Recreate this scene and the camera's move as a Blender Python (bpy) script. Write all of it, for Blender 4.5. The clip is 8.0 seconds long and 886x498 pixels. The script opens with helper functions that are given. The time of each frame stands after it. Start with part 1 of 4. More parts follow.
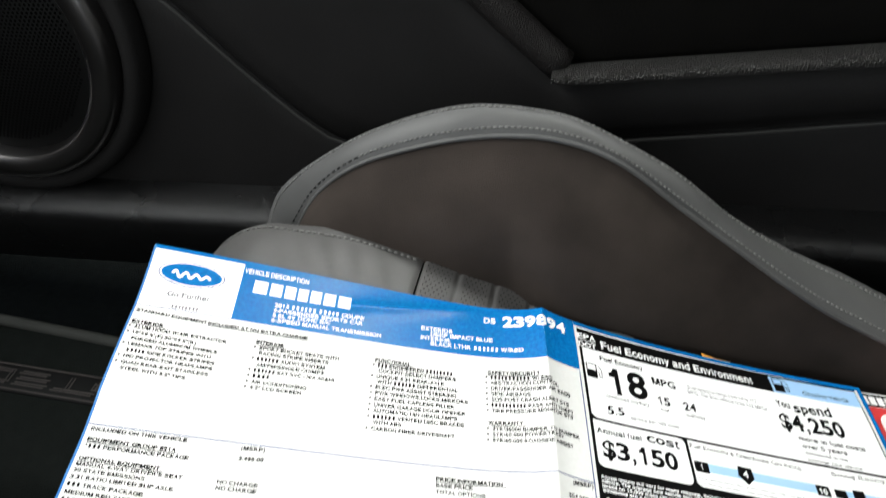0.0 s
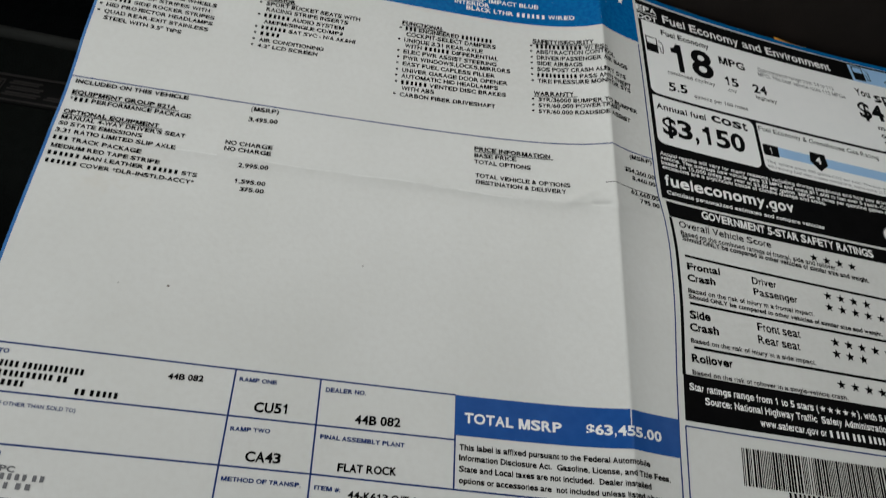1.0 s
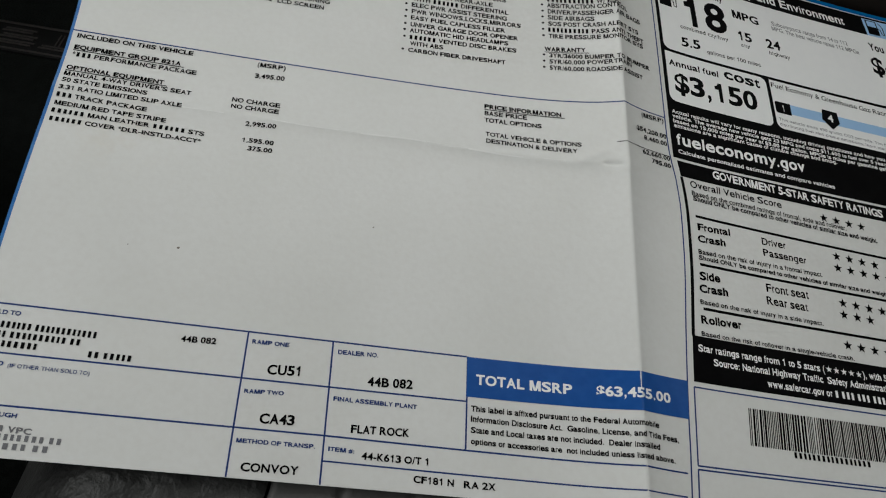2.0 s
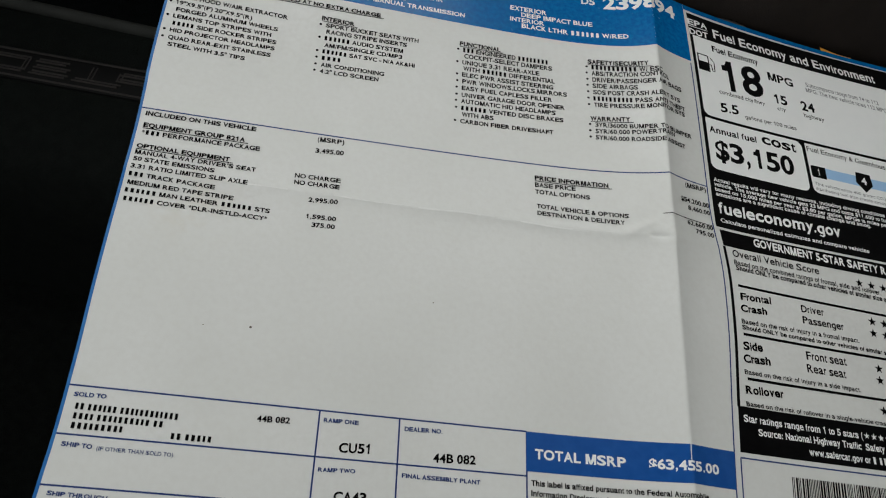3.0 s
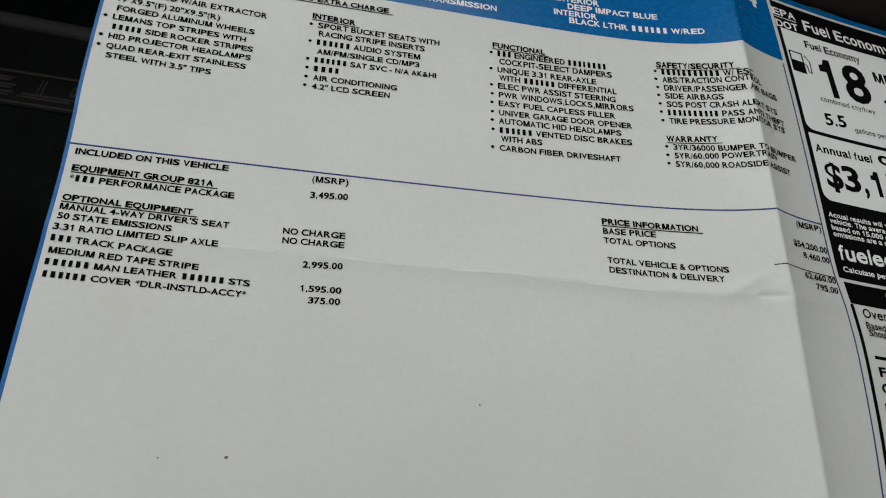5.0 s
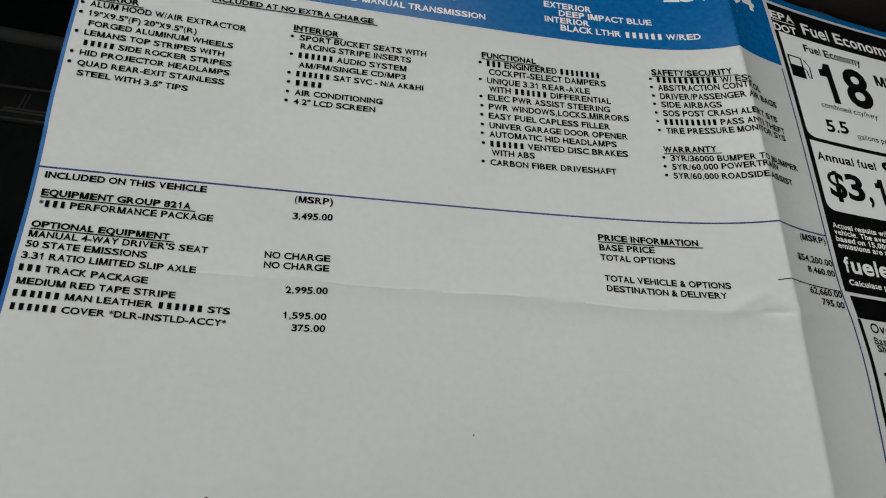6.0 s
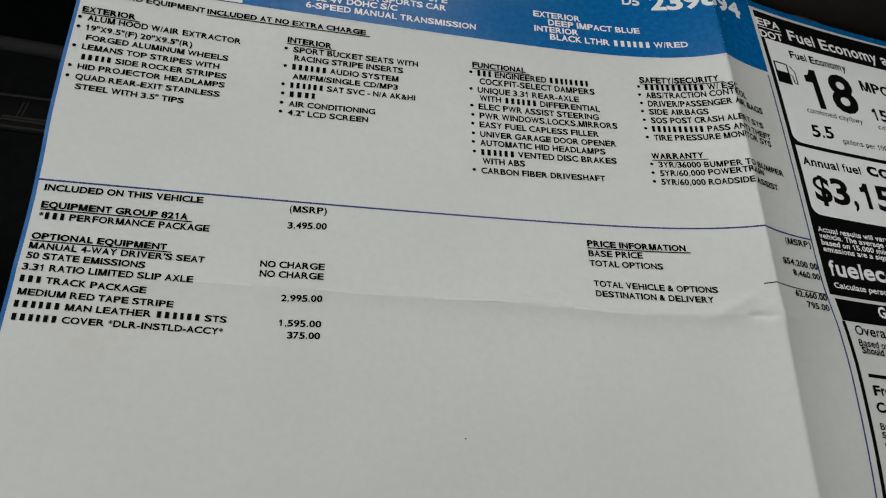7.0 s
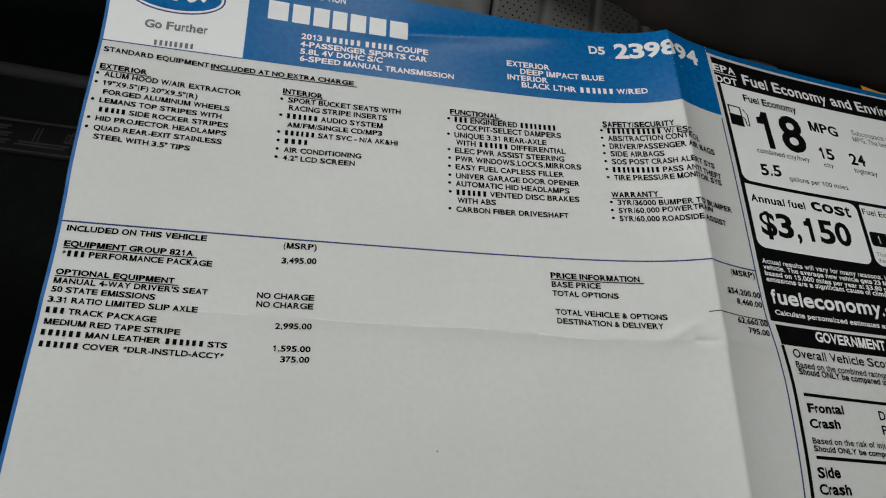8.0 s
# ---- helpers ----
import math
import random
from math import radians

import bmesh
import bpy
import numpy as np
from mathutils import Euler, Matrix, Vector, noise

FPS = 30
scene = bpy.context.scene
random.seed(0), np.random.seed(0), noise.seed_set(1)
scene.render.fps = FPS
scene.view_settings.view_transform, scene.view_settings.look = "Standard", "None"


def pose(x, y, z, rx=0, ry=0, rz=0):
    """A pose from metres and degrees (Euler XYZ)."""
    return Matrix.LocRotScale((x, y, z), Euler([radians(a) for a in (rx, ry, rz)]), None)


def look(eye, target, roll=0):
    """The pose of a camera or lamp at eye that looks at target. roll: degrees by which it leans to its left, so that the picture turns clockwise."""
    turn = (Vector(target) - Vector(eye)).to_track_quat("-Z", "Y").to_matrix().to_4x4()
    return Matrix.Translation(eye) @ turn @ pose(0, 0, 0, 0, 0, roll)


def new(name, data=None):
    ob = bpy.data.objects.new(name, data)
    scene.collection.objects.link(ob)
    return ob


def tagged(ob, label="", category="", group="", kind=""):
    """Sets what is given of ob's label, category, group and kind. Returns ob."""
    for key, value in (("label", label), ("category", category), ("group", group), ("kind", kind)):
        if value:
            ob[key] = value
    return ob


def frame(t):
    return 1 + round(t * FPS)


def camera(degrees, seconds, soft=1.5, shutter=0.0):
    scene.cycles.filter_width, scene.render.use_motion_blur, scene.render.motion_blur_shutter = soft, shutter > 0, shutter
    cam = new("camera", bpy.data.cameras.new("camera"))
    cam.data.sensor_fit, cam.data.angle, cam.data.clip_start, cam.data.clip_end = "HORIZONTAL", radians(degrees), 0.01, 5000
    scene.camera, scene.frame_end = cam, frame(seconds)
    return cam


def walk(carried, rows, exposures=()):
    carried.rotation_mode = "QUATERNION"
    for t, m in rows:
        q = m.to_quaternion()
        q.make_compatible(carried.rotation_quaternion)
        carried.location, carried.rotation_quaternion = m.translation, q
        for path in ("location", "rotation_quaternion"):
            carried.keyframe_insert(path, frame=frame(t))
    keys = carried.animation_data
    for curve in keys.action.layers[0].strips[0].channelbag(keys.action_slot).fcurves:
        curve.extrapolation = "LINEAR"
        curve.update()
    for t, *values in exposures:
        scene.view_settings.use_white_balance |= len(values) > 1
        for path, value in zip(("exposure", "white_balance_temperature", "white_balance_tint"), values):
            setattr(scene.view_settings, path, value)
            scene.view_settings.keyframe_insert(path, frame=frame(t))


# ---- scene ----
cam = camera(57.8, 8.0, soft=1.08, shutter=0.2)
PATH = [
    (0, (-0.00645, -0.20229, 0.78029), (-0.08339, 0.17604, 0.46257), -0.333),
    (0.2, (-0.00581, -0.20653, 0.76052), (-0.08593, 0.15553, 0.42512), -1.150),
    (0.5, (-0.01341, -0.20796, 0.73727), (-0.08429, 0.11547, 0.36261), -0.504),
    (0.7, (-0.01598, -0.20329, 0.72991), (-0.08186, 0.09694, 0.33554), -0.508),
    (1, (-0.01753, -0.20419, 0.71676), (-0.07932, 0.07258, 0.30496), -0.449),
    (1.2, (-0.01920, -0.20332, 0.71265), (-0.07841, 0.05995, 0.29172), -0.396),
    (2.3, (-0.02928, -0.19784, 0.72716), (-0.08105, 0.05121, 0.29671), 0.487),
    (2.5, (-0.03591, -0.19532, 0.73631), (-0.08758, 0.05380, 0.30588), 0.575),
    (3, (-0.04602, -0.18671, 0.74070), (-0.09714, 0.05855, 0.30800), 0.637),
    (3.5, (-0.04874, -0.17356, 0.73214), (-0.09921, 0.07243, 0.29977), 0.753),
    (4, (-0.05836, -0.16011, 0.71723), (-0.10709, 0.08634, 0.28493), 0.875),
    (4.5, (-0.06735, -0.14532, 0.70295), (-0.11263, 0.10146, 0.27045), 0.915),
    (4.7, (-0.07108, -0.14180, 0.69403), (-0.11434, 0.10426, 0.26093), 1.044),
    (6, (-0.07093, -0.12860, 0.68244), (-0.11110, 0.11909, 0.24997), 0.367),
    (6.5, (-0.07158, -0.12837, 0.68198), (-0.11093, 0.11937, 0.24945), 0.291),
    (7, (-0.06915, -0.12896, 0.68698), (-0.10860, 0.11919, 0.25470), 0.048),
    (7.5, (-0.06523, -0.13447, 0.70482), (-0.10614, 0.11499, 0.27343), -0.214),
    (8, (-0.06023, -0.13384, 0.71222), (-0.10342, 0.11742, 0.28211), -0.555),
]
walk(cam, [(t, look(eye, target, roll)) for t, eye, target, roll in PATH],
     exposures=[(0.0, 1.89), (0.2, 1.26), (0.5, 0.59), (1.0, 0.34), (2.5, 0.26), (3.0, 0.36), (3.5, 0.39), (4.5, 0.35), (6.0, 0.24), (7.0, 0.24), (8.0, 0.30)])

# ---- light: daylight through the windscreen and the side windows ----
world = bpy.data.worlds.new("overcast_sky")
scene.world = world
world.use_nodes = True
sky = world.node_tree.nodes.new("ShaderNodeTexSky")
sky.sky_type = "NISHITA"
sky.sun_disc = False
sky.sun_elevation, sky.sun_rotation = radians(47), radians(263)
world.node_tree.links.new(sky.outputs[0], world.node_tree.nodes["Background"].inputs[0])
world.node_tree.nodes["Background"].inputs[1].default_value = 0.03


def window_light(name, eye, target, wide, high, watts, colour=(0.98, 1.0, 0.955)):
    data = bpy.data.lights.new(name, "AREA")
    data.shape, data.size, data.size_y, data.energy, data.color = "RECTANGLE", wide, high, watts, colour
    lamp = new(name, data)
    lamp.matrix_world = look(eye, target)
    return lamp


sun = bpy.data.lights.new("overcast_sun", "SUN")
sun.energy, sun.angle, sun.color = 0.5, radians(30), (0.98, 1.0, 0.965)
new("overcast_sun", sun).matrix_world = look((-0.66, -0.08, 1.22), (0.0, 0.0, 0.5))
window_light("windscreen_daylight", (-0.60, -0.12, 1.09), (-0.1, 0.05, 0.5), 0.62, 0.26, 1.05)
window_light("driver_window_daylight", (-0.2, -1.02, 1.04), (-0.1, 0.0, 0.48), 1.1, 0.46, 1.7)
window_light("passenger_window_daylight", (0.06, 0.42, 0.94), (0.02, -0.1, 0.5), 1.2, 0.3, 4.8)

# ---- materials ----


def material(name, colour, rough=0.5, metal=0.0, spec=0.5, second=None, mix_scale=40.0, mix=0.5, bumps=(), rough_var=0.0):
    """Principled surface with colour mottling, relief at several scales and uneven gloss."""
    m = bpy.data.materials.new(name)
    m.use_nodes = True
    nodes, links = m.node_tree.nodes, m.node_tree.links
    bsdf = nodes["Principled BSDF"]
    bsdf.inputs["Base Color"].default_value = (*colour, 1)
    bsdf.inputs["Roughness"].default_value = rough
    bsdf.inputs["Metallic"].default_value = metal
    bsdf.inputs["Specular IOR Level"].default_value = spec
    place = nodes.new("ShaderNodeTexCoord")
    if second:
        grain = nodes.new("ShaderNodeTexNoise")
        grain.inputs["Scale"].default_value, grain.inputs["Detail"].default_value = mix_scale, 6
        links.new(place.outputs["Object"], grain.inputs["Vector"])
        ramp = nodes.new("ShaderNodeMapRange")
        ramp.inputs["From Min"].default_value, ramp.inputs["From Max"].default_value = 0.35, 0.7
        ramp.inputs["To Max"].default_value = mix
        links.new(grain.outputs["Fac"], ramp.inputs["Value"])
        blend = nodes.new("ShaderNodeMix")
        blend.data_type = "RGBA"
        blend.inputs[6].default_value, blend.inputs[7].default_value = (*colour, 1), (*second, 1)
        links.new(ramp.outputs[0], blend.inputs[0])
        links.new(blend.outputs[2], bsdf.inputs["Base Color"])
    if rough_var:
        wear = nodes.new("ShaderNodeTexNoise")
        wear.inputs["Scale"].default_value, wear.inputs["Detail"].default_value = mix_scale * 0.6, 5
        links.new(place.outputs["Object"], wear.inputs["Vector"])
        gloss = nodes.new("ShaderNodeMapRange")
        gloss.inputs["To Min"].default_value, gloss.inputs["To Max"].default_value = rough - rough_var, rough + rough_var
        links.new(wear.outputs["Fac"], gloss.inputs["Value"])
        links.new(gloss.outputs[0], bsdf.inputs["Roughness"])
    last = None
    for kind, scale, height in bumps:
        if kind == "cells":
            tex = nodes.new("ShaderNodeTexVoronoi")
            out = tex.outputs["Distance"]
        else:
            tex = nodes.new("ShaderNodeTexNoise")
            tex.inputs["Detail"].default_value = 5 if scale > 100 else 1
            out = tex.outputs["Fac"]
        tex.inputs["Scale"].default_value = scale
        links.new(place.outputs["Object"], tex.inputs["Vector"])
        bump = nodes.new("ShaderNodeBump")
        bump.inputs["Distance"].default_value = height
        links.new(out, bump.inputs["Height"])
        if last:
            links.new(last.outputs[0], bump.inputs["Normal"])
        last = bump
    if last:
        links.new(last.outputs[0], bsdf.inputs["Normal"])
    return m


PAPER = material("coated_paper", (0.671, 0.671, 0.655), 0.42, second=(0.6035, 0.6035, 0.578), mix_scale=28, mix=0.5, bumps=(("noise", 22, 0.0009), ("noise", 65, 0.00022), ("noise", 420, 0.00007)), rough_var=0.05)
stain = PAPER.node_tree.nodes
spot = stain.new("ShaderNodeVectorMath")
spot.operation, spot.inputs[1].default_value = "DISTANCE", (-0.1655, -0.036, -0.009)
blot = stain.new("ShaderNodeMapRange")
blot.inputs["From Min"].default_value, blot.inputs["From Max"].default_value = 0.004, 0.019
blot.inputs["To Min"].default_value, blot.inputs["To Max"].default_value = 0.4, 0.0
mottle = stain.new("ShaderNodeTexNoise")
mottle.inputs["Scale"].default_value, mottle.inputs["Detail"].default_value = 160, 6
patchy = stain.new("ShaderNodeMapRange")
patchy.inputs["From Min"].default_value, patchy.inputs["From Max"].default_value = 0.42, 0.72
amount = stain.new("ShaderNodeMath")
amount.operation = "MULTIPLY"
tint = stain.new("ShaderNodeMix")
tint.data_type = "RGBA"
tint.inputs[7].default_value = (0.56, 0.49, 0.38, 1)
# fine warm flecks from handling
fibre = stain.new("ShaderNodeTexNoise")
fibre.inputs["Scale"].default_value, fibre.inputs["Detail"].default_value = 520, 10
flecks = stain.new("ShaderNodeMapRange")
flecks.inputs["From Min"].default_value, flecks.inputs["From Max"].default_value = 0.38, 0.72
flecks.inputs["To Max"].default_value = 0.26
handled = stain.new("ShaderNodeMix")
handled.data_type = "RGBA"
handled.inputs[7].default_value = (0.57, 0.555, 0.525, 1)
wires = PAPER.node_tree.links
where = next(n for n in stain if n.bl_idname == "ShaderNodeTexCoord")
clean = stain["Principled BSDF"].inputs["Base Color"].links[0].from_socket
for source, end in ((where.outputs["Object"], spot.inputs[0]), (where.outputs["Object"], mottle.inputs["Vector"]), (spot.outputs["Value"], blot.inputs["Value"]), (mottle.outputs["Fac"], patchy.inputs["Value"]), (blot.outputs[0], amount.inputs[0]), (patchy.outputs[0], amount.inputs[1]), (amount.outputs[0], tint.inputs[0]), (clean, tint.inputs[6]), (tint.outputs[2], handled.inputs[6]), (where.outputs["Object"], fibre.inputs["Vector"]), (fibre.outputs["Fac"], flecks.inputs["Value"]), (flecks.outputs[0], handled.inputs[0]), (handled.outputs[2], stain["Principled BSDF"].inputs["Base Color"])):
    wires.new(source, end)
PAPER_BACK = material("paper_back", (0.595, 0.595, 0.578), 0.6, second=(0.527, 0.527, 0.51), mix_scale=60)
BLUE = material("blue_ink", (0.0005, 0.1, 0.312), 0.24, spec=0.2, second=(0.0008, 0.154, 0.408), mix_scale=600, mix=0.9, bumps=(("noise", 22, 0.0006), ("noise", 380, 0.00004)), rough_var=0.08)
DEEP_BLUE = material("deep_blue_ink", (0.00258, 0.0645, 0.2752), 0.36, spec=0.35, second=(0.01032, 0.0903, 0.3354), mix_scale=260, mix=0.6, bumps=(("noise", 22, 0.0006), ("noise", 380, 0.00004)), rough_var=0.08)
EDGE_BLUE = material("edge_blue_ink", (0.01032, 0.1161, 0.3612), 0.4, spec=0.4, second=(0.043, 0.1892, 0.4472), mix_scale=160, mix=0.8, rough_var=0.06)
PALE_BLUE = material("pale_blue_ink", (0.30, 0.50, 0.76), 0.4, second=(0.34, 0.54, 0.78), mix_scale=200)
BLACK = material("black_ink", (0.00175, 0.00175, 0.002), 0.55, spec=0.03, second=(0.004, 0.004, 0.00425), mix_scale=240, mix=0.7)
NAVY = material("navy_ink", (0.012, 0.035, 0.15), 0.4, spec=0.3, second=(0.02, 0.05, 0.19), mix_scale=240)
GREY = material("grey_ink", (0.13, 0.13, 0.14), 0.45, second=(0.17, 0.17, 0.18), mix_scale=240)
WHITE = material("white_print", (0.82, 0.82, 0.815), 0.4, second=(0.78, 0.785, 0.785), mix_scale=240)
# paler than the paper: painted highlight for the ridge of the fold
FOLD_LIGHT = material("fold_highlight", (0.725, 0.725, 0.71), 0.45, second=(0.66, 0.66, 0.645), mix_scale=420, mix=0.9)
RED = material("red_ink", (0.62, 0.03, 0.03), 0.4, second=(0.5, 0.02, 0.02), mix_scale=120)
ORANGE = material("orange_plastic", (0.8, 0.36, 0.03), 0.45, second=(0.7, 0.3, 0.03), mix_scale=120)
LEATHER = material("black_leather", (0.0688, 0.06708, 0.06536), 0.48, spec=0.45, second=(0.05332, 0.0516, 0.05074), mix_scale=30, mix=0.6, bumps=(("noise", 22, 0.005), ("noise", 900, 0.0001)), rough_var=0.08)
DARK_LEATHER = material("darker_black_leather", (0.01892, 0.01892, 0.01806), 0.5, spec=0.35, second=(0.02924, 0.02924, 0.02838), mix_scale=90, mix=0.7, bumps=(("noise", 130, 0.002), ("noise", 700, 0.0004)), rough_var=0.08)
BAND = material("dark_grey_leather", (0.07052, 0.07052, 0.06966), 0.54, spec=0.38, second=(0.04988, 0.04988, 0.05074), mix_scale=26, mix=0.6, bumps=(("noise", 30, 0.0015), ("noise", 1100, 0.0001)), rough_var=0.08)
SUEDE = material("charcoal_suede", (0.02408, 0.01978, 0.01746), 0.95, spec=0.05, second=(0.04988, 0.04042, 0.03526), mix_scale=16, mix=0.9, bumps=(("noise", 1500, 0.00018), ("noise", 30, 0.0008)))
PERFORATED = material("perforated_leather", (0.06192, 0.05934, 0.05762), 0.6, second=(0.043, 0.043, 0.04214), mix_scale=60, mix=0.6, bumps=(("noise", 60, 0.001), ("noise", 800, 0.00015)), rough_var=0.06)
THREAD = material("grey_thread", (0.1892, 0.1892, 0.1806), 0.8, spec=0.2, second=(0.1118, 0.1118, 0.1075), mix_scale=300)
DARK_THREAD = material("dark_thread", (0.035, 0.035, 0.035), 0.8, spec=0.2, second=(0.02, 0.02, 0.02), mix_scale=300)
PLASTIC = material("black_door_plastic", (0.00989, 0.00946, 0.00946), 0.64, spec=0.17, second=(0.01462, 0.01393, 0.01393), mix_scale=20, bumps=(("noise", 500, 0.0003), ("noise", 14, 0.0006)), rough_var=0.1)
# blacker than the door plastic: the recess's shade is in this colour
RECESS = material("shaded_recess", (0.00387, 0.003612, 0.003268), 0.85, spec=0.06, second=(0.00602, 0.005676, 0.00516), mix_scale=40, bumps=(("noise", 700, 0.0003),))
GRAINED = material("grained_black_vinyl", (0.016, 0.0152, 0.0138), 0.4, spec=0.6, second=(0.025, 0.0235, 0.022), mix_scale=30, bumps=(("cells", 800, 0.0022), ("noise", 700, 0.0008), ("noise", 30, 0.0006)), rough_var=0.08)
RIM = material("brown_black_vinyl_rim", (0.0086, 0.00731, 0.007052), 0.6, spec=0.25, second=(0.01376, 0.01161, 0.01118), mix_scale=30, bumps=(("cells", 1100, 0.0008), ("noise", 30, 0.0006)), rough_var=0.08)
GLOSS = material("dark_chrome_ring", (0.25, 0.24, 0.238), 0.3, metal=1.0, second=(0.24, 0.23, 0.23), mix_scale=40, rough_var=0.08)
GRILLE = material("grille_plastic", (0.003612, 0.003612, 0.003612), 0.6, spec=0.14, second=(0.005418, 0.005418, 0.005418), mix_scale=60)
HOLE = material("grille_hole", (0.002, 0.002, 0.002), 1.0, spec=0.0, second=(0.006, 0.006, 0.006), mix_scale=90)
CARPET = material("black_carpet", (0.003784, 0.004541, 0.004128), 1.0, spec=0.05, second=(0.007224, 0.008392, 0.007706), mix_scale=160, mix=0.9, bumps=(("noise", 900, 0.002),))
LEDGE = material("satin_black_ledge", (0.00602, 0.00602, 0.006192), 0.29, spec=0.5, second=(0.0086, 0.0086, 0.0086), mix_scale=30, bumps=(("cells", 1500, 0.00025), ("noise", 900, 0.0002)), rough_var=0.08)
SILL = material("dark_grey_sill_plastic", (0.0057, 0.0069, 0.00624), 0.85, spec=0.05, second=(0.0084, 0.0099, 0.009), mix_scale=110, mix=0.8, bumps=(("noise", 700, 0.0008),))
SEAM = material("grey_seam_edge", (0.043, 0.043, 0.04128), 0.7, spec=0.2, second=(0.0301, 0.0301, 0.02924), mix_scale=60, bumps=(("noise", 300, 0.0005),))
SEAL = material("grey_rubber_seal", (0.03655, 0.03784, 0.03483), 0.75, spec=0.12, second=(0.02365, 0.02494, 0.02279), mix_scale=60, bumps=(("noise", 300, 0.0005),))
BRUSHED = material("dull_grey_lettering", (0.04386, 0.03973, 0.03767), 0.7, spec=0.08, second=(0.03096, 0.02786, 0.02683), mix_scale=140)
LINER = material("grey_headliner", (0.12, 0.12, 0.12), 0.9, second=(0.1, 0.1, 0.1), mix_scale=60, bumps=(("noise", 700, 0.0006),))
SPECK = material("brown_speck", (0.12, 0.1, 0.08), 0.7)


def part(name, bm, mat, parent=None, label="", smooth=True):
    """Links a bmesh as one mesh object under a thing or a part."""
    data = bpy.data.meshes.new(name)
    bm.normal_update()
    bm.to_mesh(data)
    bm.free()
    if smooth:
        data.polygons.foreach_set("use_smooth", [True] * len(data.polygons))
    data.materials.append(mat)
    ob = new(name, data)
    ob.parent = parent
    if label:
        tagged(ob, label)
    return ob


def grid(points, rows, cols, closed=False):
    """A bmesh sheet over rows x cols points given by a function of (row, col)."""
    bm = bmesh.new()
    vs = [[bm.verts.new(points(r, c)) for c in range(cols)] for r in range(rows)]
    for r in range(rows - 1):
        for c in range(cols - (0 if closed else 1)):
            d = (c + 1) % cols
            bm.faces.new((vs[r][c], vs[r][d], vs[r + 1][d], vs[r + 1][c]))
    return bm


def box(bm, lo, hi, bevel=0.0, segments=2):
    made = bmesh.ops.create_cube(bm, size=1.0, matrix=Matrix.Translation([(a + b) / 2 for a, b in zip(lo, hi)]) @ Matrix.Diagonal([*[b - a for a, b in zip(lo, hi)], 1]))
    if bevel:
        edges = list({e for v in made["verts"] for e in v.link_edges})
        bmesh.ops.bevel(bm, geom=edges, offset=bevel, segments=segments, affect="EDGES", profile=0.5)
    return bm


def tube(bm, path, radius, sides=8):
    """A round bar along a path of points, closed at its ends."""
    path = [Vector(p) for p in path]
    rings = []
    for i, p in enumerate(path):
        way = (path[min(i + 1, len(path) - 1)] - path[max(i - 1, 0)]).normalized()
        a = way.orthogonal().normalized() if abs(way.z) > 0.9 else way.cross(Vector((0, 0, 1))).normalized()
        b = way.cross(a)
        rings.append([bm.verts.new(p + radius * (math.cos(k * math.tau / sides) * a + math.sin(k * math.tau / sides) * b)) for k in range(sides)])
    for r, s in zip(rings, rings[1:]):
        for k in range(sides):
            bm.faces.new((r[k], r[(k + 1) % sides], s[(k + 1) % sides], s[k]))
    bm.faces.new(rings[0][::-1])
    bm.faces.new(rings[-1])
    return bm


def smoothstep(a, b, x):
    t = min(1, max(0, (x - a) / (b - a)))
    return t * t * (3 - 2 * t)


def through_knots(knots, x):
    """A smooth curve through a few (x, value) knots."""
    if x <= knots[0][0]:
        return knots[0][1]
    for i in range(len(knots) - 1):
        (x0, y0), (x1, y1) = knots[i], knots[i + 1]
        if x <= x1:
            xa, ya = knots[i - 1] if i else (2 * x0 - x1, 2 * y0 - y1)
            xb, yb = knots[i + 2] if i + 2 < len(knots) else (2 * x1 - x0, 2 * y1 - y0)
            t, m0, m1 = (x - x0) / (x1 - x0), (y1 - ya) / (x1 - xa), (yb - y0) / (xb - x0)
            w = x1 - x0
            return (2 * t**3 - 3 * t * t + 1) * y0 + (t**3 - 2 * t * t + t) * w * m0 + (3 * t * t - 2 * t**3) * y1 + (t**3 - t * t) * w * m1
    return knots[-1][1]


# ---- the cabin round the seat ----
def plain(name, lo, hi, mat, label, category):
    bm = box(bmesh.new(), lo, hi)
    return tagged(part(name, bm, mat, smooth=False), label, category, kind="structure")


plain("floor", (-1.3, -1.1, 0.14), (1.3, 0.5, 0.18), CARPET, "black carpeted car floor in front of the seat", "floor")
plain("ceiling", (-0.42, -1.1, 1.27), (1.3, 0.5, 1.31), LINER, "grey fabric headliner of the car roof", "ceiling")
plain("wall_rear", (0.80, -1.1, 0.14), (0.84, 0.5, 1.31), LINER, "plain dark rear end of the cabin", "wall")
# unseen wall, added here to keep sun off the ledge and sill
plain("wall_front", (-0.80, -1.1, 0.14), (-0.76, 0.5, 0.86), PLASTIC, "plain black unseen wall below the windscreen, added to shade the front", "wall")
plain("wall_driver_side", (-1.3, -1.14, 0.14), (1.3, -1.1, 0.82), PLASTIC, "plain black inner side of the driver door", "wall")

# ---- passenger door ----
door = tagged(new("door_1"), "closed black passenger door with padded armrest and round speaker", "car door", kind="structure")
door.location = (0, 0.34, 0.3)


def on_door(ob):
    ob.parent = door
    ob.matrix_parent_inverse = Matrix.Translation((0, -0.34, -0.3))
    return ob


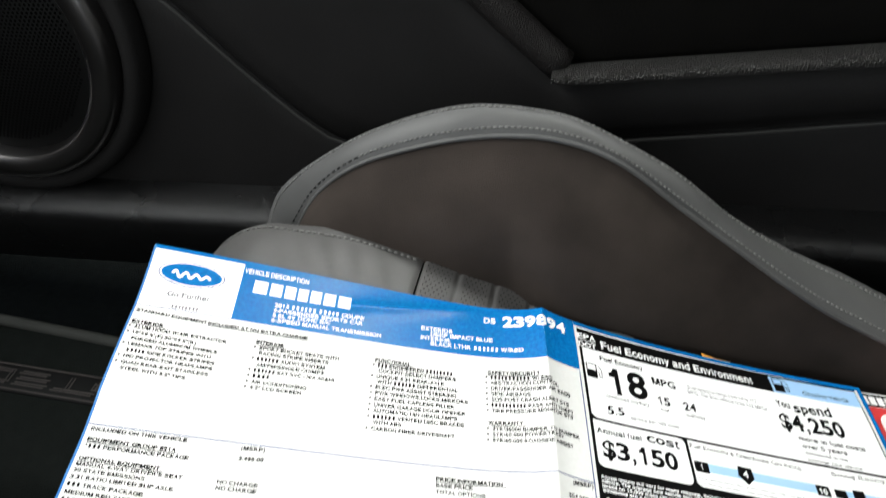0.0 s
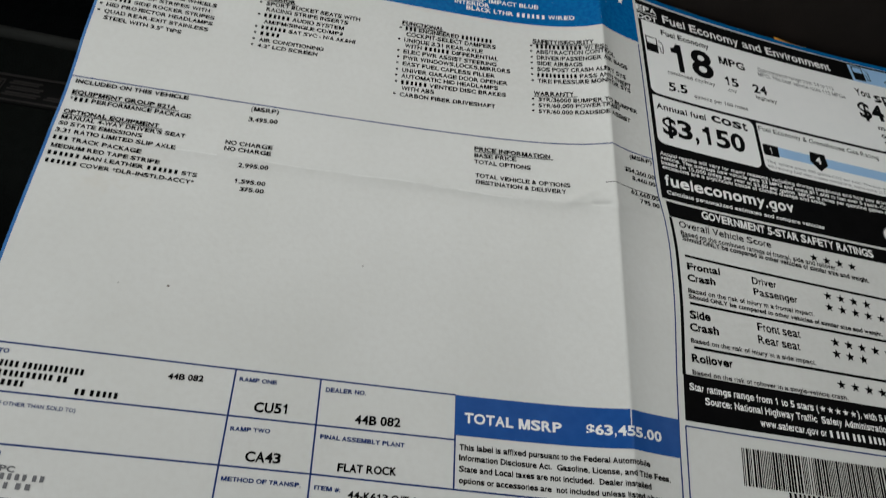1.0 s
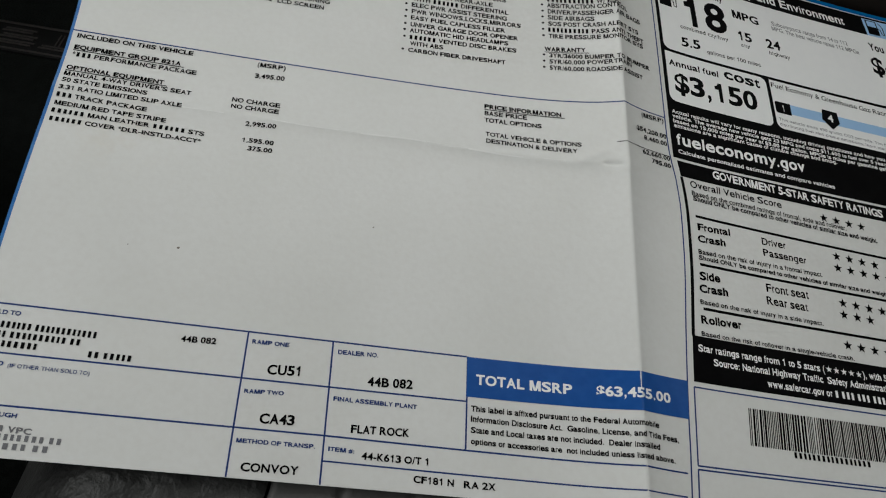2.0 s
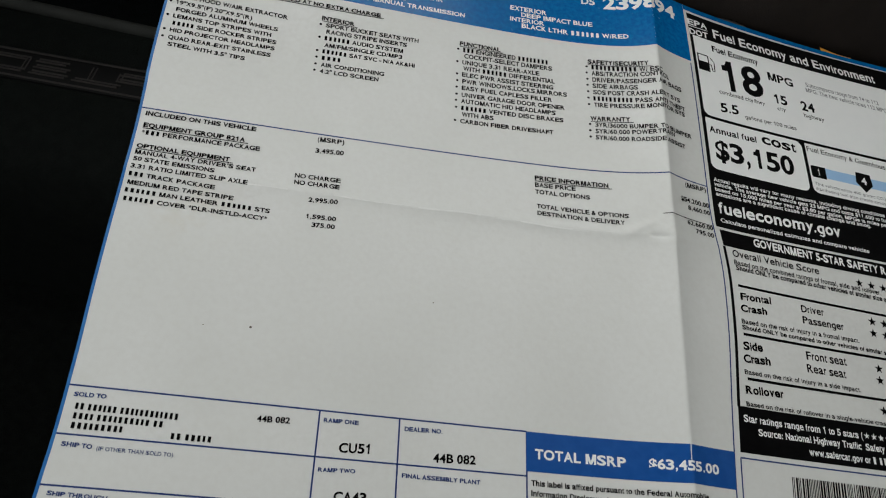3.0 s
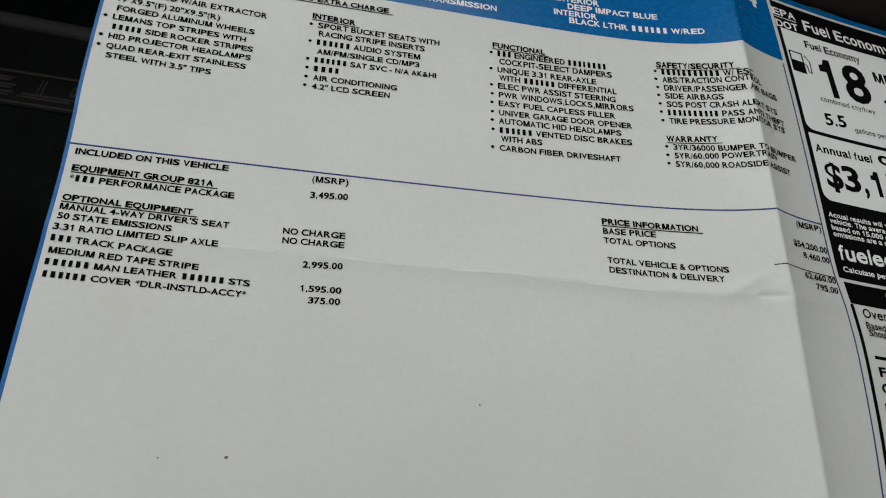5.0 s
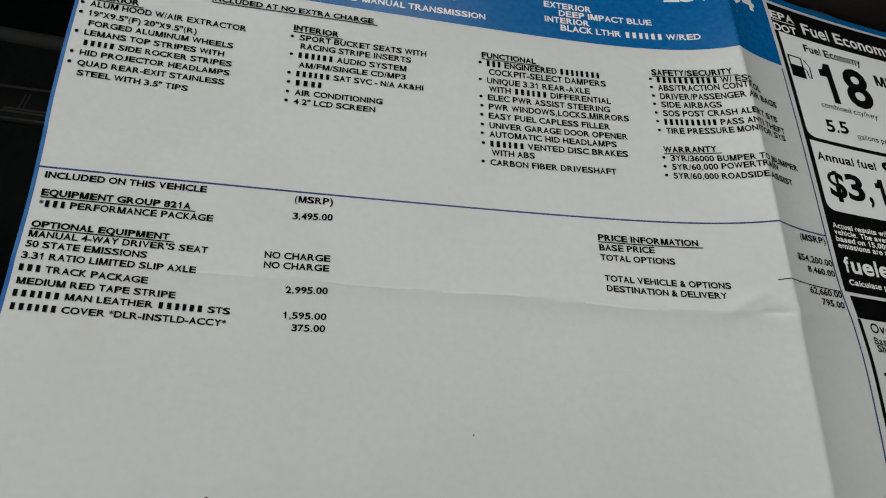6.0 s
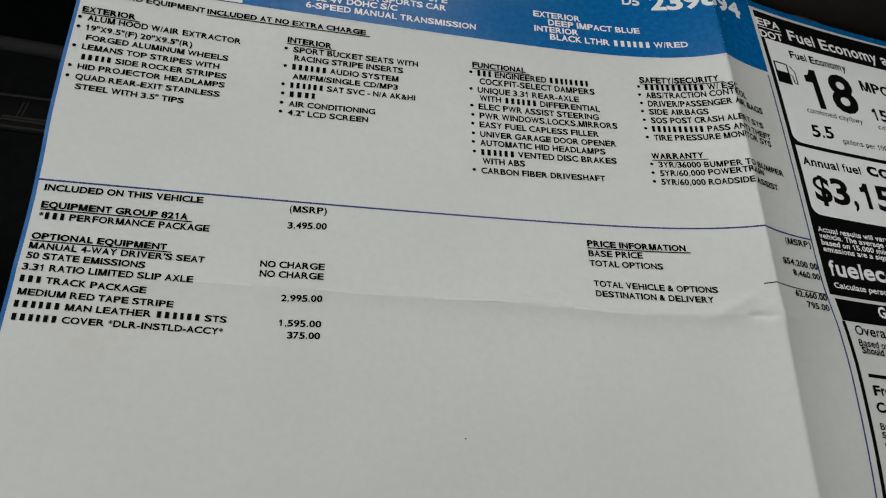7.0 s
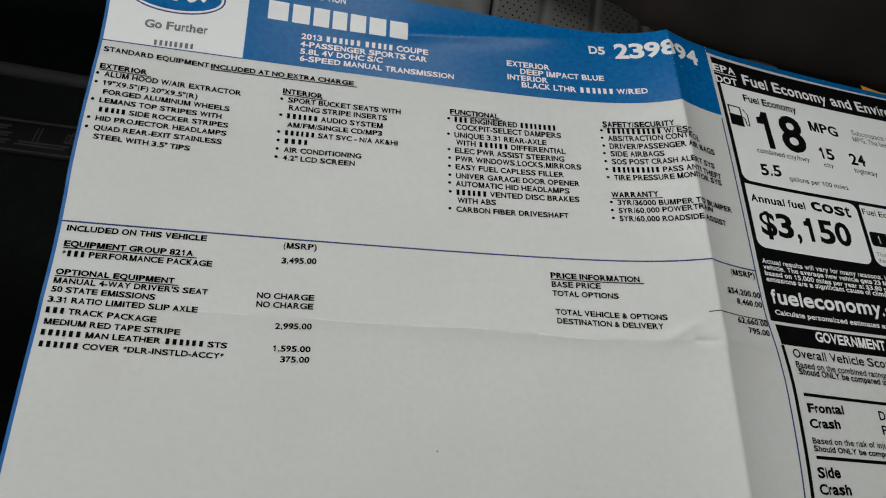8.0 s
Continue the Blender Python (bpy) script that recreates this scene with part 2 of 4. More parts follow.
def door_skin(name, lower, upper, y, mat, xs, label="", lip=0.012, tilt=0.0):
    """A padded panel in the door's plane between two edges given as curves of x, with a rolled rim and a turned-in back."""
    cols = 100
    steps = [0.0, 0.03, 0.08, 0.16, 0.3, 0.5, 0.7, 0.84, 0.92, 0.97, 1.0]

    def point(r, c):
        x = xs[0] + (xs[1] - xs[0]) * c / (cols - 1)
        if r == 0 or r == len(steps) + 1:
            k = 0.0 if r == 0 else 1.0
            return (x, y + 0.05, lower(x) + (upper(x) - lower(x)) * k)
        k = steps[r - 1]
        z = lower(x) + (upper(x) - lower(x)) * k
        edge = min(z - lower(x), upper(x) - z)
        return (x, y + lip * (1 - smoothstep(0, lip * 1.6, edge)) + tilt * (z - 0.45), z)

    return on_door(part(name, grid(point, len(steps) + 2, cols), mat, None, label))


def panel_edge(x):
    """The seam that runs down from the mirror corner and on along the door below the armrest."""
    return through_knots([(-0.62, 0.79), (-0.45, 0.66), (-0.313, 0.553), (-0.265, 0.507), (-0.217, 0.4655), (-0.190, 0.4495), (-0.12, 0.4475), (0.033, 0.478), (0.096, 0.490), (0.188, 0.509), (0.6, 0.58)], x)


door_skin("lower_panel", lambda x: 0.36, lambda x: panel_edge(x) + 0.01, 0.312, PLASTIC, (-1.2, 0.75), "matt black lower door panel")


def recess_edge(x):
    """Lower edge of the door-pull recess: down along its rim, then back along the armrest."""
    k = (-0.026 - x) / 0.075
    return min(0.86, 0.5275 + 0.061 * k + 0.004 * k * k) if k > 0 else 0.5270 + 0.168 * (x + 0.027)


door_skin("upper_panel", panel_edge, lambda x: recess_edge(x) - 0.006, 0.300, PLASTIC, (-0.95, 0.75), "black padded upper door panel", lip=0.01)
# recess skin set back, its shade carried by the darker colour
door_skin("pull_recess", lambda x: recess_edge(x) - 0.012, lambda x: 0.875, 0.322, RECESS, (-0.40, 0.75), "door-pull recess with its deep shade put into the colour", lip=0.004)
bm = bmesh.new()
tube(bm, [(x, 0.3045, panel_edge(x) - 0.0008) for x in [-0.6 + 0.02 * k for k in range(62)]], 0.0011, 6)
on_door(part("panel_seam", bm, SEAM, None, "fine grey seam edging"))


def armrest_line(x):
    return 0.5270 + 0.168 * (x + 0.027)


def armrest_ring(r, c):
    x = -0.032 + 0.49 * r / 39
    a = c * math.tau / 24
    grow = smoothstep(-0.04, -0.01, x)
    cy, cz = 0.2945, armrest_line(x)
    ry, rz = 0.0108 * (0.7 + 0.3 * grow), 0.0042 * (0.7 + 0.3 * grow)
    p = 0.55
    s, t = math.sin(a), math.cos(a)
    return (x, cy + ry * math.copysign(abs(t) ** p, t), cz + rz * math.copysign(abs(s) ** p, s))


on_door(part("armrest", grid(armrest_ring, 40, 24, closed=True), GRAINED, None, "grained black vinyl armrest"))
# rim of the pull recess, running forward and up from the armrest
bm = bmesh.new()
tube(bm, [(-0.026 - 0.075 * k, 0.3075 - 0.001 * math.sin(k * 2), 0.5275 + 0.061 * k + 0.004 * k * k) for k in [j / 12 for j in range(30)]], 0.0115, 16)
on_door(part("recess_rim", bm, RIM, None, "rounded vinyl rim of the pull recess"))


def ledge_point(r, c):
    x = -1.2 + 1.95 * c / 50
    prof = [(0.33, 0.398), (0.305, 0.3945), (0.288, 0.392), (0.279, 0.3895), (0.2745, 0.386), (0.273, 0.379), (0.2745, 0.367), (0.279, 0.35), (0.288, 0.33), (0.30, 0.31)]
    y, z = prof[r]
    return (x, y, z + 0.085 * (max(-0.6, x) + 0.24))


on_door(part("ledge", grid(ledge_point, 10, 51), LEDGE, None, "rounded black ledge at the door's foot"))

# speaker
SPK = Vector((-0.488, 0.298, 0.519))
CONE = Vector((-0.483, 0.298, 0.5115))


def turned(profile, centre, sides=72):
    """A form turned round the door's normal: profile of (radius, y)."""
    return grid(lambda r, c: (centre.x + profile[r][0] * math.cos(c * math.tau / sides), centre.y + profile[r][1], centre.z + profile[r][0] * math.sin(c * math.tau / sides)), len(profile), sides, closed=True)


on_door(part("speaker_bezel", turned([(0.150, 0.012), (0.1475, -0.001), (0.142, -0.004), (0.136, -0.003), (0.1305, 0.004), (0.112, 0.008)], SPK), PLASTIC, None, "wide black speaker surround"))
on_door(part("speaker_ring", turned([(0.1245, 0.009), (0.1240, -0.004), (0.1225, -0.008), (0.119, -0.0108), (0.113, -0.0118), (0.107, -0.0112), (0.1040, -0.0095), (0.1022, -0.0065), (0.1010, 0.006)], CONE), GLOSS, None, "dark chrome speaker ring"))
DOME = [(0.1012, 0.006), (0.08, 0.001), (0.055, -0.003), (0.03, -0.005), (0.001, -0.0055)]
grille = on_door(part("speaker_grille", turned(DOME, CONE), GRILLE, None, "domed black perforated speaker grille"))
bm = bmesh.new()
pitch = 0.0035
for i in range(-28, 29):
    for j in range(-32, 33):
        x, z = (i + 0.5 * (j % 2)) * pitch, j * pitch * 0.866
        r = math.hypot(x, z)
        if r < 0.09:
            y = float(np.interp(r, [k[0] for k in DOME[::-1]], [k[1] for k in DOME[::-1]])) - 0.0005
            bm.faces.new([bm.verts.new((CONE.x + x + 0.0012 * math.cos(a * math.tau / 6), CONE.y + y, CONE.z + z + 0.0012 * math.sin(a * math.tau / 6))) for a in range(6)])
tagged(part("grille_holes", bm, HOLE, grille, "rows of small dark grille holes", smooth=False), kind="stuff")

# ---- door sill ----
sill = tagged(new("door_sill"), "black door sill with a lettered scuff plate and rubber seal", "door sill", kind="structure")
sill.location = (0, 0.14, 0.18)


def on_sill(ob):
    ob.parent = sill
    ob.matrix_parent_inverse = Matrix.Translation((0, -0.14, -0.18))
    return ob


def sill_point(r, c):
    prof = [(0.03, 0.18), (0.045, 0.26), (0.06, 0.30), (0.075, 0.309), (0.10, 0.3115), (0.14, 0.3115), (0.175, 0.311), (0.19, 0.3085), (0.215, 0.29), (0.225, 0.25), (0.30, 0.235), (0.36, 0.235)]
    return (-1.25 + 2.2 * c / 40, *prof[r])


on_sill(part("sill_flange", grid(lambda r, c: sill_point(r + 7, c), 5, 41), CARPET, None, "black flange outside the seal"))
on_sill(part("sill_cover", grid(sill_point, 8, 41), SILL, None, "dark textured sill cover"))
bm = bmesh.new()
tube(bm, [(-1.2 + 0.05 * k, 0.197 - 0.057 * (-1.2 + 0.05 * k + 0.463), 0.309) for k in range(40)], 0.005, 8)
on_sill(part("seal", bm, SEAL, None, "grey rubber door seal"))
plate = on_sill(part("scuff_plate", box(bmesh.new(), (-0.72, 0.1255, 0.3105), (-0.15, 0.1525, 0.3135), 0.001), GRILLE, None, "satin black scuff plate with grey line lettering"))
bm = bmesh.new()
for y in (0.1275, 0.1503):
    box(bm, (-0.72, y - 0.0007, 0.3133), (-0.15, y + 0.0007, 0.3141))
part("plate_border", bm, BRUSHED, plate, "thin grey border lines", smooth=False)


def bars(bm, x0, x1, y0, y1, slant=0.002):
    """A flat bar on the plate, drawn as two pale lines with a dull grey field between."""
    for k, (low, high) in enumerate(((y0, y0 + 0.0013), (y1 - 0.0013, y1))):
        box(bm, (x0 + slant * k, low, 0.3133), (x1 + slant * k, high, 0.3141))


def plate_shape(rows, ends=()):
    """A plain shape of level double bars (x0, x1, y0, y1), closed by upright bars (x, y0, y1)."""
    bm = bmesh.new()
    for row in rows:
        bars(bm, *row)
    for x, y0, y1 in ends:
        for dx in (-0.0014, 0.0014):
            box(bm, (x + dx - 0.0005, y0, 0.3133), (x + dx + 0.0005, y1, 0.31405))
    part("plate_shape", bm, BRUSHED, plate, "", smooth=False)


for x in (-0.478, -0.445):
    plate_shape([(x + 0.002, x + 0.028, 0.1318, 0.1352), (x + 0.002, x + 0.028, 0.1428, 0.1462)], [(x + 0.0025, 0.1335, 0.1445), (x + 0.0285, 0.1335, 0.1445)])
plate_shape([(-0.4115, -0.3845, 0.1318, 0.1352), (-0.4105, -0.385, 0.1373, 0.1407), (-0.411, -0.388, 0.1428, 0.1462)])
plate_shape([(-0.379, -0.345, 0.1318, 0.1352)], [(-0.3665, 0.1355, 0.1464)])
plate_shape([(-0.348, -0.318, 0.1373, 0.1407), (-0.347, -0.32, 0.1428, 0.1462)], [(-0.346, 0.1382, 0.145)])

# ---- passenger seat ----
seat = tagged(new("passenger_seat"), "black leather and suede bucket seat with stitched side bolster", "car seat")
seat.location = (0.0, -0.05, 0.18)


def on_seat(ob):
    ob.parent = seat
    ob.matrix_parent_inverse = Matrix.Translation((0, 0.05, -0.18))
    return ob


def cushion_z(x, y):
    dip = 0.0135 + 0.017 * smoothstep(0.0, 0.2, x)
    nose = 0.031 * (1 - 0.2 * smoothstep(0.03, 0.1, y)) * max(0.0, (-0.160 + 0.042 * smoothstep(0.09, -0.12, y) - x) / 0.035) ** 1.8
    side = 0.03 * max(0.0, (-0.26 - y) / 0.05) ** 2
    pad = 0.0085 * smoothstep(-0.178, -0.112, x) * (1 - smoothstep(-0.112, -0.01, x)) * smoothstep(0.03, 0.1, y)
    return 0.5 - 0.2016 * x - dip - nose - side + pad


def cushion_sheet(name, x0, x1, mat, label, grooves=0.0, y0=-0.32, y1=0.116, folds=0.0):
    rows, cols = 44, 420 if grooves else 90

    def point(r, c):
        x = x0 + (x1 - x0) * c / (cols - 1)
        side = y1 + 0.008 * (y1 > 0) * smoothstep(-0.175, -0.085, x)
        y = y0 + (side - y0) * r / (rows - 1)
        z = cushion_z(x, y)
        edge = min(x - x0, x1 - x)
        z -= 0.001 * (1 - smoothstep(0.0, 0.0015, edge)) + 0.012 * smoothstep(0.02, 0.06, x) * smoothstep(0.085, 0.112, y) + 0.004 * smoothstep(side - 0.006, side, y)
        z += folds * math.sin(430 * x + 190 * y + 2.5 * math.sin(55 * y + 30 * x)) * smoothstep(-0.19, -0.12, x) * (1 - smoothstep(0.09, 0.112, y))
        if grooves:
            z -= 0.0013 * (1 - smoothstep(0.0, 0.0017, abs((x - x0 + grooves / 2) % grooves - grooves / 2)))
        return (x, y, z)

    return on_seat(part(name, grid(point, rows, cols), mat, None, label))


front_panel = cushion_sheet("front_panel", -0.232, -0.0803, LEATHER, "smooth black leather front panel of the cushion", y0=-0.1, folds=0.0006)
# centre of the front panel, in a darker leather than the side
cushion_sheet("front_panel_centre", -0.245, -0.0803, DARK_LEATHER, "darker black leather centre of the front panel", y1=-0.101)
insert = cushion_sheet("cushion_insert", -0.080, 0.36, PERFORATED, "perforated grey leather cushion insert", grooves=0.019, y1=0.136)
bm = bmesh.new()
for i in range(42):
    for j in range(34):
        x, y = -0.077 + 0.0025 * i + 0.00125 * (j % 2), 0.032 + 0.0025 * j
        if abs((x + 0.08 + 0.0095) % 0.019 - 0.0095) > 0.0028:
            bm.faces.new([bm.verts.new((x + dx, y + dy, cushion_z(x + dx, y + dy) + 0.0003)) for dx, dy in [(0.00036 * math.cos(a * math.tau / 8), 0.00036 * math.sin(a * math.tau / 8)) for a in range(8)]])
tagged(part("perforation", bm, HOLE, insert, "rows of tiny round perforations", smooth=False), kind="stuff")
bm = box(bmesh.new(), (-0.20, -0.31, 0.22), (0.36, 0.11, 0.40), 0.03, 4)
on_seat(part("seat_base", bm, PLASTIC, None, "black seat base"))

INNER = [(0, -0.166, 0.486), (1, -0.160, 0.498), (1.45, -0.150, 0.517), (2, -0.136, 0.533), (2.5, -0.120, 0.545), (3, -0.104, 0.553), (4, -0.0735, 0.5645), (5, -0.043, 0.571), (6, -0.015, 0.571), (7, 0.013, 0.562), (8, 0.045, 0.540), (9, 0.077, 0.518), (10, 0.111, 0.495), (11, 0.145, 0.476), (12, 0.2, 0.455), (13, 0.3, 0.44)]
OUTER = [(0, -0.190, 0.478), (1, -0.174, 0.512), (2, -0.137, 0.544), (3, -0.105, 0.563), (4, -0.075, 0.575), (5, -0.051, 0.579), (6, -0.017, 0.577), (7, 0.012, 0.566), (8, 0.044, 0.5495), (9, 0.076, 0.528), (10, 0.109, 0.5125), (11, 0.142, 0.500), (12, 0.2, 0.477), (13, 0.3, 0.46)]


def along(curve, s):
    return through_knots([(k[0], k[1]) for k in curve], s), through_knots([(k[0], k[2]) for k in curve], s)


def inner_edge(s):
    x, z = along(INNER, s)
    return Vector((x, 0.140, z))


def outer_edge(s):
    x, z = along(OUTER, s)
    turn = smoothstep(7.5, 11, s)
    return Vector((x, 0.155 + 0.02 * turn, z - 0.0172 * turn))


N = 120
# foot of the suede panel: x along the seat and y across it
BASE = [(-0.2, 0.108), (-0.06, 0.110), (-0.04, 0.1115), (-0.03, 0.107), (-0.0165, 0.101), (0.0, 0.099), (0.03, 0.105), (0.077, 0.1165), (0.12, 0.126), (0.16, 0.133), (0.3, 0.135)]


def suede_point(r, c):
    s = 13 * c / N
    top = inner_edge(s)
    low = Vector((top.x + 0.006 * math.sin(s * 0.4), through_knots(BASE, top.x), min(cushion_z(top.x, 0.1) - 0.012, top.z - 0.004)))
    k = r / 14
    p = low.lerp(top, k)
    bulge = math.sin(k * math.pi) * min(0.012, 0.2 * (top - low).length) * (1 - 0.9 * smoothstep(0.0, 0.1, top.x))
    return p + Vector((0, -0.75, 0.5)) * bulge


on_seat(part("bolster_panel", grid(suede_point, 15, N + 1), SUEDE, None, "dark brown-grey suede bolster panel"))


def band_point(r, c):
    s = 13 * c / N
    a, b = inner_edge(s), outer_edge(s)
    k = r / 8
    up = Vector((0, -0.45, 0.9))
    return a.lerp(b, k) + up * (0.0034 * math.sin(k * math.pi) ** 0.7 + 0.0006)


band = on_seat(part("bolster_band", grid(band_point, 9, N + 1), BAND, None, "dark grey leather band along the bolster top"))


def outside_point(r, c):
    s = 13 * c / N
    b = outer_edge(s)
    prof = [(0, 0), (0.005, -0.004), (0.010, -0.014), (0.014, -0.04), (0.014, -0.09), (0.01, -0.16)]
    return b + Vector((-0.01 * (s < 0.3) * r / 5, prof[r][0], prof[r][1]))


on_seat(part("bolster_side", grid(outside_point, 6, N + 1), LEATHER, None, "black leather outer side of the bolster"))
bm = bmesh.new()
tube(bm, [inner_edge(13 * c / N) + Vector((0, -0.0015, 0.0005)) for c in range(N + 1)], 0.0012, 8)
part("piping", bm, BAND, band, "narrow leather piping beside the suede")


def stitches(name, line_at, length, gap, radius, mat, parent):
    """Separate little thread loops along a curve of s in 0 to 1."""
    bm = bmesh.new()
    walked, last, s = 0.0, line_at(0.0), 0.0
    while s < 1.0:
        s += 0.0006
        p = line_at(s)
        walked += (p - last).length
        last = p
        if walked >= gap:
            walked = 0.0
            q = line_at(min(1.0, s + 0.001))
            way = (q - p).normalized() * length
            mid = (p + way * 0.5) + Vector((0, -0.0002, 0.0003))
            tube(bm, [p, mid, p + way], radius, 5)
    return tagged(part(name, bm, mat, parent, "row of grey thread stitches"), kind="stuff")


up = Vector((0, -0.45, 0.9))
stitches("outer_stitching", lambda s: outer_edge(13 * s).lerp(inner_edge(13 * s), 0.15) + up * 0.0026, 0.0019, 0.0030, 0.0005, THREAD, band)
stitches("inner_stitching", lambda s: outer_edge(2.4 * s).lerp(inner_edge(2.4 * s), 0.84) + up * 0.0025, 0.0022, 0.0042, 0.0006, DARK_THREAD, band)
stitches("inner_stitching", lambda s: outer_edge(2.4 + 10.6 * s).lerp(inner_edge(2.4 + 10.6 * s), 0.84) + up * 0.0028, 0.0018, 0.0029, 0.00045, THREAD, band)
stitches("panel_stitching", lambda s: Vector((-0.195 + 0.112 * s, 0.1075, cushion_z(-0.195 + 0.112 * s, 0.1085) + 0.0004)), 0.0022, 0.0034, 0.00045, THREAD, front_panel)

# ---- the printed price sticker that lies on the seat ----
STICKER = Matrix(((0.96503, -0.17219, 0.19764, 0.0), (0.17544, 0.98449, 0.00108, 0.0), (-0.19476, 0.03363, 0.98027, 0.5), (0, 0, 0, 1)))
sticker = tagged(new("window_sticker"), "creased glossy white car price sticker with blue header on the seat", "paper")
sticker.matrix_world = STICKER

# relief of the sheet in millimetres: level, slope, bow and the ridge of the fold, each a cubic of the height on the sheet
LEVEL = (-0.38, 3.85, -2.92, -1.65)
FRONT = ((-3.46, -0.68, 10.78, 6.23), (1.23, 0.67, -2.47, -1.64), (-6.92, -2.75, -1.73, -0.44), 18)
REAR = ((-11.66, -0.86, -3.59, -4.42), (1.42, 0.58, 1.89, 1.77), (-4.42, -1.47, 1.31, 1.49), 12)


def cubic(c, k):
    return c[0] + c[1] * k + c[2] * k * k + c[3] * k**3


def crease_at(u):
    """Height on the sheet of the old fold across it."""
    return -25.1 - 1.3 * smoothstep(-80, -25, u) - 0.2 * math.sin(u / 9) - 0.1 * math.sin(u / 3.7)


def relief(u, v):
    """Height of the sheet, in millimetres, at u across and v up from the middle of the fold."""
    k = max(-145.0, min(100.0, v)) / 100
    x = abs(u) / 100
    slope, bow, ridge, reach = FRONT if u < 0 else REAR
    down = crease_at(u) - v
    crease = math.exp(0.12 - math.sqrt(down * down + 0.25) / (7 if down < 0 else 2.6)) * (0.55 + 0.45 * smoothstep(-120, -40, u)) * (1 - smoothstep(0, 30, u))
    pinch = math.exp(-(((u + 4.6) / 3.6) ** 4) - math.sqrt((v + 26.4 + 0.05 * u) ** 2 + 0.02) / 0.8)
    fan = math.exp(-(((u + 12) / 6) ** 2) - ((v + 23.6 - 0.55 * (u + 12)) / 1.8) ** 2)
    along_u = (u + 112) / 75
    off = v - 77.5 - 12 * along_u + 4 * along_u * (1 - along_u)
    streak = math.exp(-(math.sqrt(off * off + 0.8) - 0.9) / 3) * smoothstep(-0.1, 0.35, along_u) * (1 - smoothstep(0.8, 1.15, along_u))
    return cubic(LEVEL, k) + x * cubic(slope, k) + x * x * cubic(bow, k) + (1 - math.exp(-abs(u) / reach)) * cubic(ridge, k) + 0.7 * crease - 1.3 * pinch + 0.5 * fan + 0.8 * streak


def lay(u, v, lift=0.0):
    return (u / 1000, v / 1000, (relief(u, v) + lift) / 1000)


def steps(a, b, size):
    n = max(1, math.ceil((b - a) / size - 1e-6))
    return [a + (b - a) * i / n for i in range(n + 1)]


def spread(a, b, size):
    """Steps from a to b with a line on the fold and finer steps beside it."""
    if a < 0 < b:
        return spread(a, 0, size)[:-1] + spread(0, b, size)
    if b == 0:
        return sorted({*steps(a, max(a, -24), size), *steps(max(a, -24), 0, 0.8)}) if a < 0 else [0]
    if a == 0:
        return sorted({*steps(0, min(b, 24), 0.8), *steps(min(b, 24), b, size)}) if b > 24 else steps(0, b, 0.8)
    return steps(a, b, size)


def patch(name, u0, u1, v0, v1, ink, lift, left=None, right=None, size=4.0, corners=(0, 0, 0, 0), label="", parent=None):
    """An inked area of the sheet. left, right: the ends as functions of v; corners: radii at lower left, lower right, upper right, upper left."""
    vs = set(steps(v0, v1, size))
    for r, at, way in ((corners[0], v0, 1), (corners[1], v0, 1), (corners[2], v1, -1), (corners[3], v1, -1)):
        if r:
            vs |= {at + way * r * (1 - math.cos(i * math.pi / 12)) for i in range(7)}
    vs = sorted(vs)

    def ends(v):
        a, b = left(v) if left else u0, right(v) if right else u1
        for r, d in ((corners[0], v - v0), (corners[3], v1 - v)):
            if r and d < r:
                a += r - math.sqrt(max(0, r * r - (r - d) ** 2))
        for r, d in ((corners[1], v - v0), (corners[2], v1 - v)):
            if r and d < r:
                b -= r - math.sqrt(max(0, r * r - (r - d) ** 2))
        return a, b

    us = spread(u0, u1, size)
    share = [(u - u0) / (u1 - u0) for u in us]
    fixed = not left and not right

    def point(r, c):
        a, b = ends(vs[r])
        u = min(b, max(a, us[c])) if fixed else a + (b - a) * share[c]
        return lay(u, vs[r], lift)

    bm = grid(point, len(vs), len(us))
    bmesh.ops.dissolve_degenerate(bm, dist=1e-7, edges=bm.edges)
    return part(name, bm, ink, parent or sticker, label)


def stroke(name, points, width, ink, lift):
    """A printed rule through points (u, v)."""
    fine = []
    for (ua, va), (ub, vb) in zip(points, points[1:]):
        n = max(2, int(math.hypot(ub - ua, vb - va) / 0.6))
        fine += [(ua + (ub - ua) * i / n, va + (vb - va) * i / n) for i in range(n)]
    fine.append(points[-1])
    bm = bmesh.new()
    rows = []
    for i, (u, v) in enumerate(fine):
        (ua, va), (ub, vb) = fine[max(0, i - 1)], fine[min(len(fine) - 1, i + 1)]
        d = math.hypot(ub - ua, vb - va)
        nu, nv = -(vb - va) / d * width / 2, (ub - ua) / d * width / 2
        rows.append((bm.verts.new(lay(u + nu, v + nv, lift)), bm.verts.new(lay(u - nu, v - nv, lift))))
    for (a, b), (c, d) in zip(rows, rows[1:]):
        bm.faces.new((a, b, d, c))
    return part(name, bm, ink, sticker)


INK, OVER, TOP = 0.04, 0.08, 0.12
waiting = []


